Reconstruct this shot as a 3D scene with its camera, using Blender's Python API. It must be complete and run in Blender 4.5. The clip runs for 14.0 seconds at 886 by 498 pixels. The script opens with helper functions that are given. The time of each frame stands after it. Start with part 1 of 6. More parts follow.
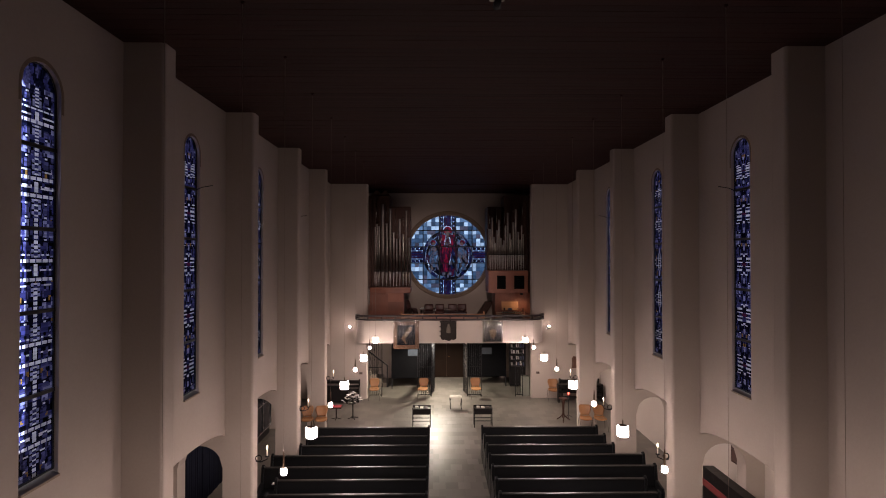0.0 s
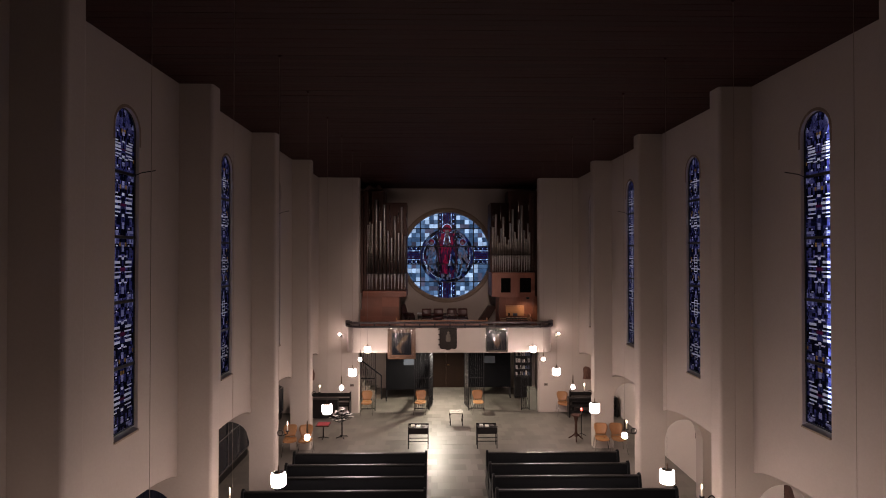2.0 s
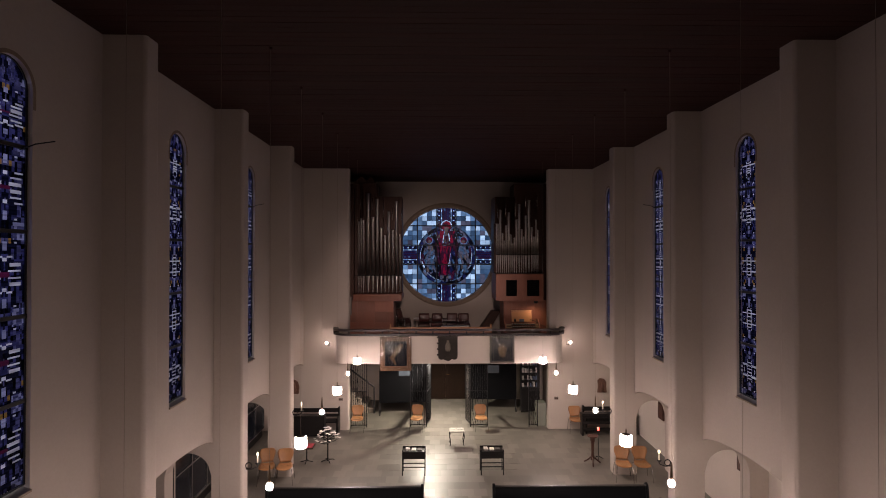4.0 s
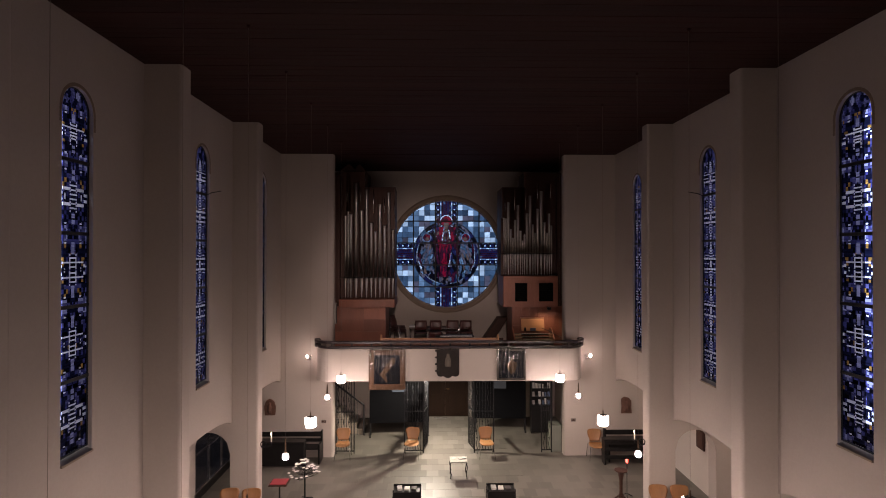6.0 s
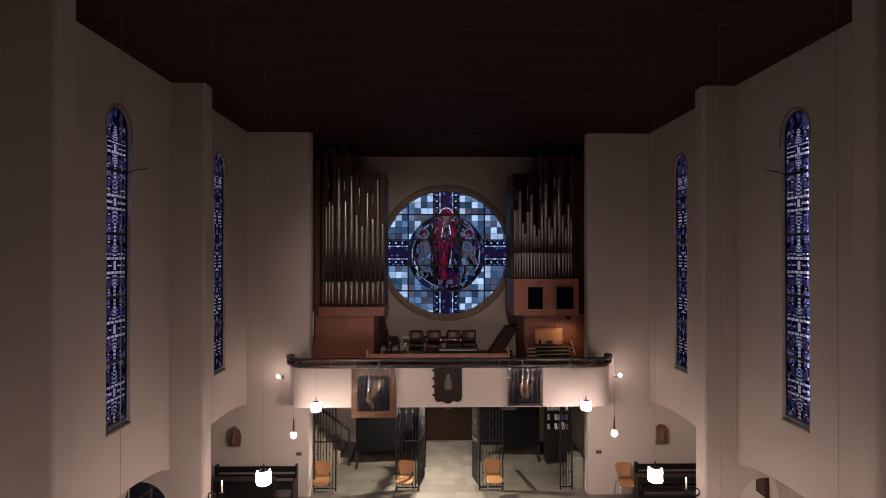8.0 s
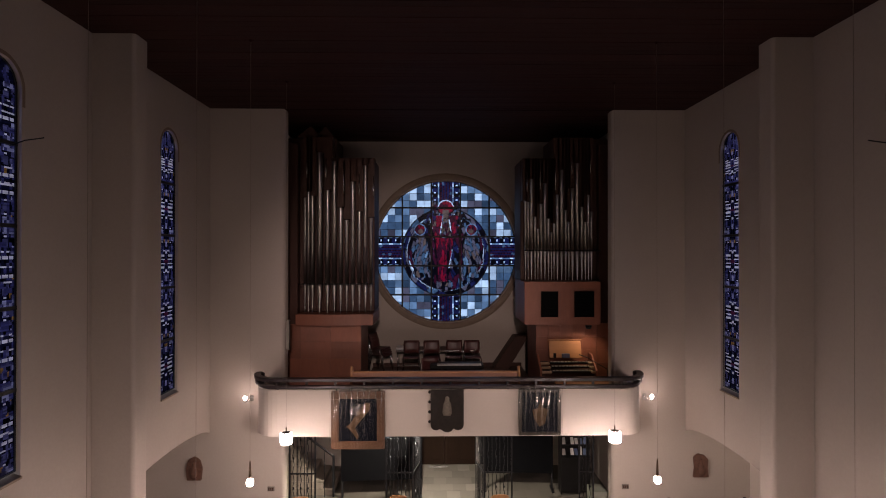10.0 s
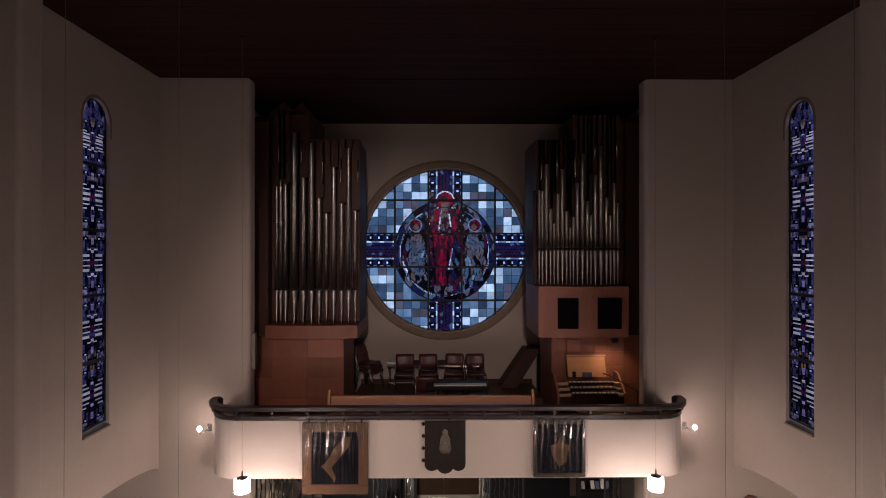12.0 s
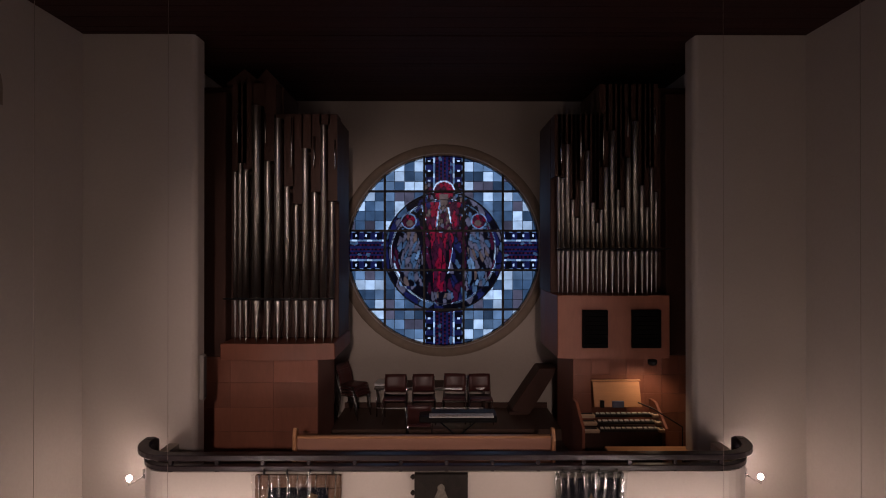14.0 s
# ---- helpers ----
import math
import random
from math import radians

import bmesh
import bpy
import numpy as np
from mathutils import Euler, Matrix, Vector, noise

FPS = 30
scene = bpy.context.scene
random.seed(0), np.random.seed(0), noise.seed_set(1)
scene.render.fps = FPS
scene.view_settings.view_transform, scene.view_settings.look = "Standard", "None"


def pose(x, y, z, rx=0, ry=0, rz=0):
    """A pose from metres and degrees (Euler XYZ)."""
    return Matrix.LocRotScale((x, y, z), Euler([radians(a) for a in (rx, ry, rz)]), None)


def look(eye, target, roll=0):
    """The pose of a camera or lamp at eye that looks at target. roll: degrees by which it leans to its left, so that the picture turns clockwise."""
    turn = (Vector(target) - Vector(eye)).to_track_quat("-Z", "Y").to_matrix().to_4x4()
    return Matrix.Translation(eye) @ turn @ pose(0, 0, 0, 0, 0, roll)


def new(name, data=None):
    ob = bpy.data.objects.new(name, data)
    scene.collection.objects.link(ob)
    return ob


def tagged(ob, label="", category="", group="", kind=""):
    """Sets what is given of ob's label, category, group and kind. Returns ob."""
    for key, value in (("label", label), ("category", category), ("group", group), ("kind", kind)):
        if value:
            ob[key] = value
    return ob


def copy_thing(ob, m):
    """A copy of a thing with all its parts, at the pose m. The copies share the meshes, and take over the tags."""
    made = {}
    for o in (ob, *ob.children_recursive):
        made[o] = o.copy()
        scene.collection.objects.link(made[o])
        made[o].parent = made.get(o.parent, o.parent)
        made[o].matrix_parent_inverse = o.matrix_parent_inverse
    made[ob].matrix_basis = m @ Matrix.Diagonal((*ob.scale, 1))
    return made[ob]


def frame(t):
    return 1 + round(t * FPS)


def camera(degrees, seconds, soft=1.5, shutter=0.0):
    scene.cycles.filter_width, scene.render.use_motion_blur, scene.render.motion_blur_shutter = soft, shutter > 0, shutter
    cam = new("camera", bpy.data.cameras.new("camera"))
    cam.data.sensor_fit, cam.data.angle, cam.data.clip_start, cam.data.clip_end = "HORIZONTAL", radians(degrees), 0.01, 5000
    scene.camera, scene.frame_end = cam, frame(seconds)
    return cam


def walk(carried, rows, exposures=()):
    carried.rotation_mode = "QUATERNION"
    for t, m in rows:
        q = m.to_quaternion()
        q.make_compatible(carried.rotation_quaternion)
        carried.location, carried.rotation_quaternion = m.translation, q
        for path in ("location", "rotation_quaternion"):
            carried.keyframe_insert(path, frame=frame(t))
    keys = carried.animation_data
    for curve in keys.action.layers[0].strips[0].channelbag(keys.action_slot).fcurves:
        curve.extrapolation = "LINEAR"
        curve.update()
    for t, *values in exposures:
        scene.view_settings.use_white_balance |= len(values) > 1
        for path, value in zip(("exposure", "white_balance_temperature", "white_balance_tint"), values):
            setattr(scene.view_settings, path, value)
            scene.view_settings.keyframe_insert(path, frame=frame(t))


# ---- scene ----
cam = camera(78.0, 14.0, soft=1.0)
# seconds, x, y, z, yaw, pitch
ROWS = [
    (0.0, -0.611, -0.123, 6.078, -0.823, 0.664),
    (0.5, -0.614, 0.423, 6.094, -0.872, 0.647),
    (1.0, -0.614, 0.941, 6.107, -0.916, 0.629),
    (1.5, -0.611, 1.436, 6.117, -0.955, 0.611),
    (2.0, -0.607, 1.923, 6.125, -0.989, 0.593),
    (2.5, -0.600, 2.442, 6.130, -1.018, 0.576),
    (5.0, -0.536, 5.307, 6.132, -1.090, 0.487),
    (5.5, -0.518, 6.015, 6.128, -1.089, 0.469),
    (6.0, -0.498, 6.661, 6.124, -1.083, 0.451),
    (6.5, -0.478, 7.371, 6.119, -1.073, 0.434),
    (7.0, -0.456, 8.191, 6.113, -1.057, 0.416),
    (7.5, -0.433, 8.835, 6.107, -1.037, 0.398),
    (8.0, -0.408, 9.432, 6.101, -1.011, 0.381),
    (10.5, -0.276, 12.052, 6.077, -0.809, 0.292),
    (11.0, -0.248, 12.550, 6.075, -0.754, 0.274),
    (11.5, -0.220, 13.046, 6.074, -0.693, 0.256),
    (12.0, -0.192, 13.561, 6.075, -0.628, 0.239),
    (12.5, -0.164, 14.063, 6.077, -0.558, 0.221),
    (13.0, -0.135, 14.573, 6.081, -0.482, 0.203),
    (13.5, -0.107, 15.063, 6.087, -0.402, 0.185),
    (14.0, -0.079, 15.549, 6.096, -0.317, 0.168),
]
walk(cam, [(t, pose(x, y, z, 90 + pitch, 0, yaw)) for t, x, y, z, yaw, pitch in ROWS])

# ---- light ----
scene.view_settings.exposure = 0.27
world = bpy.data.worlds.new("dusk")
scene.world = world
world.use_nodes = True
bg = world.node_tree.nodes["Background"]
bg.inputs["Color"].default_value = (0.58, 0.66, 0.92, 1)
bg.inputs["Strength"].default_value = 2.2
LAMP, LAMP_DOWN, BULB, BULB_DOWN, CANDLE, UNDER, SMALL, SPOT = 12.0, 445.0, 24.0, 570.0, 40.0, 700.0, 130.0, 3000.0
READ = 12.0


# ---- materials ----
def mat(name, color, rough=0.6, metal=0.0, vary=0.0, scale=4.0, fine=40.0, bump=0.0, per=0.0, spec=0.5, stretch=(1, 1, 1), coat=0.0):
    """A surface with stains at one scale, grain at another, and an own shade for each object or piece (per)."""
    m = bpy.data.materials.new(name)
    m.use_nodes = True
    nt = m.node_tree
    b = nt.nodes["Principled BSDF"]
    b.inputs["Base Color"].default_value = (*color, 1)
    b.inputs["Roughness"].default_value = rough
    b.inputs["Metallic"].default_value = metal
    b.inputs["Specular IOR Level"].default_value = spec
    b.inputs["Coat Weight"].default_value = coat
    if vary or bump or per:
        tc = nt.nodes.new("ShaderNodeTexCoord")
        mp = nt.nodes.new("ShaderNodeMapping")
        mp.inputs["Scale"].default_value = stretch
        geo = nt.nodes.new("ShaderNodeNewGeometry")
        nt.links.new(geo.outputs["Position"], mp.inputs["Vector"])
        n1 = nt.nodes.new("ShaderNodeTexNoise")
        n1.inputs["Scale"].default_value = scale
        n1.inputs["Detail"].default_value = 5
        n2 = nt.nodes.new("ShaderNodeTexNoise")
        n2.inputs["Scale"].default_value = fine
        n2.inputs["Detail"].default_value = 3
        for n in (n1, n2):
            nt.links.new(mp.outputs["Vector"], n.inputs["Vector"])
        add = nt.nodes.new("ShaderNodeMath")
        add.operation = "MULTIPLY_ADD"
        nt.links.new(n2.outputs["Fac"], add.inputs[0])
        add.inputs[1].default_value = 0.5
        nt.links.new(n1.outputs["Fac"], add.inputs[2])
        mr = nt.nodes.new("ShaderNodeMapRange")
        mr.inputs["From Min"].default_value, mr.inputs["From Max"].default_value = 0.4, 1.1
        mr.inputs["To Min"].default_value, mr.inputs["To Max"].default_value = 1 - vary, 1 + vary
        nt.links.new(add.outputs[0], mr.inputs["Value"])
        fac = mr.outputs["Result"]
        if per:
            oi = nt.nodes.new("ShaderNodeObjectInfo")
            s = nt.nodes.new("ShaderNodeMath")
            s.operation = "ADD"
            nt.links.new(oi.outputs["Random"], s.inputs[0])
            nt.links.new(geo.outputs["Random Per Island"], s.inputs[1])
            fr = nt.nodes.new("ShaderNodeMath")
            fr.operation = "FRACT"
            nt.links.new(s.outputs[0], fr.inputs[0])
            m2 = nt.nodes.new("ShaderNodeMapRange")
            m2.inputs["To Min"].default_value, m2.inputs["To Max"].default_value = 1 - per, 1 + per
            nt.links.new(fr.outputs[0], m2.inputs["Value"])
            mu = nt.nodes.new("ShaderNodeMath")
            mu.operation = "MULTIPLY"
            nt.links.new(fac, mu.inputs[0])
            nt.links.new(m2.outputs["Result"], mu.inputs[1])
            fac = mu.outputs[0]
        vm = nt.nodes.new("ShaderNodeVectorMath")
        vm.operation = "SCALE"
        vm.inputs[0].default_value = color
        nt.links.new(fac, vm.inputs["Scale"])
        nt.links.new(vm.outputs["Vector"], b.inputs["Base Color"])
        rr = nt.nodes.new("ShaderNodeMapRange")
        rr.inputs["To Min"].default_value, rr.inputs["To Max"].default_value = max(rough - 0.12, 0.03), min(rough + 0.12, 1)
        nt.links.new(n1.outputs["Fac"], rr.inputs["Value"])
        nt.links.new(rr.outputs["Result"], b.inputs["Roughness"])
        if bump:
            bp = nt.nodes.new("ShaderNodeBump")
            bp.inputs["Strength"].default_value = bump
            bp.inputs["Distance"].default_value = 0.01
            nt.links.new(add.outputs[0], bp.inputs["Height"])
            nt.links.new(bp.outputs["Normal"], b.inputs["Normal"])
    return m


def glow(name, color, strength):
    m = bpy.data.materials.new(name)
    m.use_nodes = True
    b = m.node_tree.nodes["Principled BSDF"]
    b.inputs["Base Color"].default_value = (0.8, 0.78, 0.72, 1)
    b.inputs["Emission Color"].default_value = (*color, 1)
    b.inputs["Emission Strength"].default_value = strength
    return m


def stained(name, color, per=0.35, cloud=0.35):
    """Coloured window glass: the sky shows through, tinted, and the lamps gleam on it."""
    m = bpy.data.materials.new(name)
    m.use_nodes = True
    nt = m.node_tree
    nt.nodes.remove(nt.nodes["Principled BSDF"])
    out = nt.nodes["Material Output"]
    geo = nt.nodes.new("ShaderNodeNewGeometry")
    oi = nt.nodes.new("ShaderNodeObjectInfo")
    s = nt.nodes.new("ShaderNodeMath")
    s.operation = "ADD"
    nt.links.new(oi.outputs["Random"], s.inputs[0])
    nt.links.new(geo.outputs["Random Per Island"], s.inputs[1])
    fr = nt.nodes.new("ShaderNodeMath")
    fr.operation = "FRACT"
    nt.links.new(s.outputs[0], fr.inputs[0])
    m2 = nt.nodes.new("ShaderNodeMapRange")
    m2.inputs["To Min"].default_value, m2.inputs["To Max"].default_value = 1 - per, 1 + per * 0.6
    nt.links.new(fr.outputs[0], m2.inputs["Value"])
    nz = nt.nodes.new("ShaderNodeTexNoise")
    nz.inputs["Scale"].default_value = 7
    nz.inputs["Detail"].default_value = 0.5
    nt.links.new(geo.outputs["Position"], nz.inputs["Vector"])
    m3 = nt.nodes.new("ShaderNodeMapRange")
    m3.inputs["To Min"].default_value, m3.inputs["To Max"].default_value = 1 - cloud, 1 + cloud
    nt.links.new(nz.outputs["Fac"], m3.inputs["Value"])
    mu = nt.nodes.new("ShaderNodeMath")
    mu.operation = "MULTIPLY"
    nt.links.new(m2.outputs["Result"], mu.inputs[0])
    nt.links.new(m3.outputs["Result"], mu.inputs[1])
    vm = nt.nodes.new("ShaderNodeVectorMath")
    vm.operation = "SCALE"
    vm.inputs[0].default_value = color
    nt.links.new(mu.outputs[0], vm.inputs["Scale"])
    tr = nt.nodes.new("ShaderNodeBsdfTransparent")
    nt.links.new(vm.outputs["Vector"], tr.inputs["Color"])
    gl = nt.nodes.new("ShaderNodeBsdfGlossy")
    gl.inputs["Roughness"].default_value = 0.24
    mix = nt.nodes.new("ShaderNodeMixShader")
    mix.inputs["Fac"].default_value = 0.0015
    nt.links.new(tr.outputs[0], mix.inputs[1])
    nt.links.new(gl.outputs[0], mix.inputs[2])
    nt.links.new(mix.outputs[0], out.inputs["Surface"])
    return m


PLASTER = mat("plaster", (0.40, 0.35, 0.31), 0.9, vary=0.07, scale=0.7, fine=25, bump=0.25, spec=0.2)
WHITEWALL = mat("white_plaster", (0.54, 0.485, 0.435), 0.85, vary=0.065, scale=1.0, fine=30, bump=0.15, spec=0.2)
CEILWOOD = mat("ceiling_wood", (0.030, 0.0088, 0.0072), 0.75, vary=0.25, scale=2.0, fine=30, per=0.18, stretch=(0.3, 6, 1), bump=0.2, spec=0.25)
TILE = mat("floor_slab", (0.118, 0.107, 0.091), 0.40, vary=0.07, scale=1.3, fine=45, per=0.19, bump=0.02)
TILE_AISLE = mat("floor_slab_light", (0.175, 0.157, 0.14), 0.43, vary=0.06, scale=1.1, fine=45, per=0.2, bump=0.02)
JOINT = mat("floor_joint", (0.2, 0.19, 0.17), 0.8, vary=0.1)
BLACKWOOD = mat("black_stained_wood", (0.009, 0.008, 0.008), 0.42, spec=0.25, vary=0.25, scale=3, fine=30, stretch=(0.3, 4, 4))
ORGANWOOD = mat("organ_wood", (0.235, 0.082, 0.048), 0.5, vary=0.2, scale=2.5, fine=22, stretch=(1, 1, 0.25), per=0.2, bump=0.05)
DARKWOOD = mat("dark_wood", (0.055, 0.025, 0.018), 0.55, spec=0.25, vary=0.25, scale=3, fine=25, stretch=(1, 1, 0.3))
PINE = mat("pine", (0.50, 0.25, 0.12), 0.35, vary=0.15, scale=3, fine=30, stretch=(0.2, 3, 3))
PLY = mat("plywood", (0.28, 0.135, 0.055), 0.4, vary=0.15, scale=5, fine=40, stretch=(1, 1, 0.3))
DARKPLY = mat("mahogany_plywood", (0.075, 0.023, 0.021), 0.4, vary=0.2, scale=5, fine=40, stretch=(1, 1, 0.3))
CHROME = mat("chrome", (0.7, 0.7, 0.7), 0.2, 1.0, vary=0.05)
PIPE = mat("organ_pipe_metal", (0.40, 0.38, 0.35), 0.34, 1.0, vary=0.12, scale=3, fine=18, per=0.12)
IRON = mat("black_iron", (0.014, 0.014, 0.016), 0.45, 0.5, vary=0.2, scale=20)
RAIL = mat("dark_rail_paint", (0.020, 0.013, 0.016), 0.35, vary=0.15, scale=5)
LEAD = mat("lead", (0.010, 0.010, 0.012), 0.7, vary=0.15)
STONE = mat("sill_stone", (0.22, 0.17, 0.13), 0.8, vary=0.15, scale=8, bump=0.2)
WARM = (1.0, 0.775, 0.71)
LAMPGLASS = glow("opal_lamp_glass", WARM, LAMP)
LAMPDOWN = glow("opal_lamp_underside", WARM, LAMP_DOWN)
BULBGLASS = glow("bulb_glass", WARM, BULB)
BULBDOWN = glow("bulb_underside", WARM, BULB_DOWN)
WALLBULB = glow("wall_bulb_glass", WARM, SMALL)
FLAME = glow("candle_bulb", (1.0, 0.72, 0.42), CANDLE)


# ---- mesh helpers ----
def box(bm, x0, x1, y0, y1, z0, z1, idx=0):
    v = [bm.verts.new(p) for p in ((x0, y0, z0), (x1, y0, z0), (x1, y1, z0), (x0, y1, z0), (x0, y0, z1), (x1, y0, z1), (x1, y1, z1), (x0, y1, z1))]
    fs = []
    for q in ((0, 3, 2, 1), (4, 5, 6, 7), (0, 1, 5, 4), (1, 2, 6, 5), (2, 3, 7, 6), (3, 0, 4, 7)):
        f = bm.faces.new([v[i] for i in q])
        f.material_index = idx
        fs.append(f)
    return v


def rod(bm, a, b, r0, r1=None, n=10):
    """A round bar from a to b, tapering from r0 to r1."""
    a, b = Vector(a), Vector(b)
    r1 = r0 if r1 is None else r1
    q = (b - a).to_track_quat("Z", "Y")
    rings = []
    for p, r in ((a, r0), (b, r1)):
        rings.append([bm.verts.new(p + q @ Vector((r * math.cos(2 * math.pi * i / n), r * math.sin(2 * math.pi * i / n), 0))) for i in range(n)])
    for i in range(n):
        bm.faces.new((rings[0][i], rings[0][(i + 1) % n], rings[1][(i + 1) % n], rings[1][i])).smooth = True
    bm.faces.new(rings[0][::-1])
    bm.faces.new(rings[1])


def tube(bm, pts, r, n=8):
    """One bent round bar through the points."""
    ps = [Vector(p) for p in pts]
    dirs = [(b - a).normalized() for a, b in zip(ps, ps[1:])]
    q = dirs[0].to_track_quat("Z", "Y")
    last, rings = dirs[0], []
    for i, p in enumerate(ps):
        d = dirs[0] if i == 0 else (dirs[-1] if i == len(dirs) else (dirs[i - 1] + dirs[i]))
        d = d.normalized() if d.length > 1e-6 else last
        q = last.rotation_difference(d) @ q
        last = d
        rings.append([bm.verts.new(p + q @ Vector((r * math.cos(2 * math.pi * k / n), r * math.sin(2 * math.pi * k / n), 0))) for k in range(n)])
    for lo, hi in zip(rings, rings[1:]):
        for k in range(n):
            bm.faces.new((lo[k], lo[(k + 1) % n], hi[(k + 1) % n], hi[k])).smooth = True
    bm.faces.new(rings[0][::-1])
    bm.faces.new(rings[-1])


def turned(bm, prof, cx=0, cy=0, n=20):
    """A turned form from (radius, z) pairs."""
    rings = [[bm.verts.new((cx + r * math.cos(2 * math.pi * i / n), cy + r * math.sin(2 * math.pi * i / n), z)) for i in range(n)] for r, z in prof]
    for lo, hi in zip(rings, rings[1:]):
        for i in range(n):
            bm.faces.new((lo[i], lo[(i + 1) % n], hi[(i + 1) % n], hi[i])).smooth = True
    bm.faces.new(rings[0][::-1])
    bm.faces.new(rings[-1])


def extrude_plan(bm, pts, z0, z1):
    """A plan outline (counter-clockwise) drawn up from z0 to z1."""
    lo = [bm.verts.new((x, y, z0)) for x, y in pts]
    hi = [bm.verts.new((x, y, z1)) for x, y in pts]
    n = len(pts)
    for i in range(n):
        bm.faces.new((lo[i], lo[(i + 1) % n], hi[(i + 1) % n], hi[i]))
    bm.faces.new(lo[::-1])
    bm.faces.new(hi)


def arc(cx, cy, r, a0, a1, n):
    return [(cx + r * math.cos(radians(a0 + (a1 - a0) * i / n)), cy + r * math.sin(radians(a0 + (a1 - a0) * i / n))) for i in range(n + 1)]


def bev(bm, w, seg=1):
    bmesh.ops.bevel(bm, geom=bm.edges[:], offset=w, segments=seg, affect="EDGES", clamp_overlap=True)


def mesh(name, bm, *mats):
    bmesh.ops.recalc_face_normals(bm, faces=bm.faces[:])
    me = bpy.data.meshes.new(name)
    bm.to_mesh(me)
    bm.free()
    for m in mats:
        me.materials.append(m)
    return me


def part(name, bm, material, parent=None, label=""):
    mats = material if isinstance(material, (list, tuple)) else (material,)
    ob = new(name, mesh(name, bm, *mats))
    if parent is not None:
        ob.parent = parent
    return tagged(ob, label)


def thing(name, label, category, at=(0, 0, 0), rz=0, group=""):
    ob = new(name)
    ob.matrix_basis = pose(*at, 0, 0, rz)
    ob.empty_display_size = 0.2
    return tagged(ob, label, category, group)


def structure(name, bm, material, label, category):
    return tagged(part(name, bm, material), label, category, kind="structure")


def sliced(bm, us, spans, put):
    """A wall between stations us: spans(u) gives its (low, high) stretches at u; put(u, v, side) places a point."""
    e = 1e-5
    counts = [len(spans(u0 + e)) for u0 in us[:-1]]
    for k, (u0, u1) in enumerate(zip(us, us[1:])):
        for (a0, b0), (a1, b1) in zip(spans(u0 + e), spans(u1 - e)):
            v = [[bm.verts.new(put(*p, s)) for p in ((u0, a0), (u1, a1), (u1, b1), (u0, b0))] for s in (0, 1)]
            bm.faces.new(v[0])
            bm.faces.new(v[1][::-1])
            for i in range(4):
                j = (i + 1) % 4
                if i == 1 and k + 1 < len(counts) and counts[k + 1] == counts[k] and abs(spans(u1 + e)[0][0] - a1) < 0.01:
                    continue
                if i == 3 and k > 0 and counts[k - 1] == counts[k] and abs(spans(u0 - e)[0][0] - a0) < 0.01:
                    continue
                bm.faces.new((v[0][j], v[0][i], v[1][i], v[1][j]))
    bmesh.ops.remove_doubles(bm, verts=bm.verts[:], dist=1e-5)


# ---- the shell ----
CEIL, WALL, FIN, BAY, PIER = 9.12, 5.06, 4.47, 3.83, 23.2
JAMB_X = 3.48  # inner faces beside the organ recess
FAR = [19.57 - BAY * k for k in range(0, 7)]  # far faces of the fins
OUT = 6.45
WIN_Z0, WIN_Z1, WIN_W = 3.48, 8.26, 0.62


def spring(y, y0, y1):
    """The underside of the shallow arch between two fins."""
    u = (2 * y - y0 - y1) / (y1 - y0)
    return 2.16 + 0.34 * math.sqrt(max(0, 1 - u * u * 0.92))


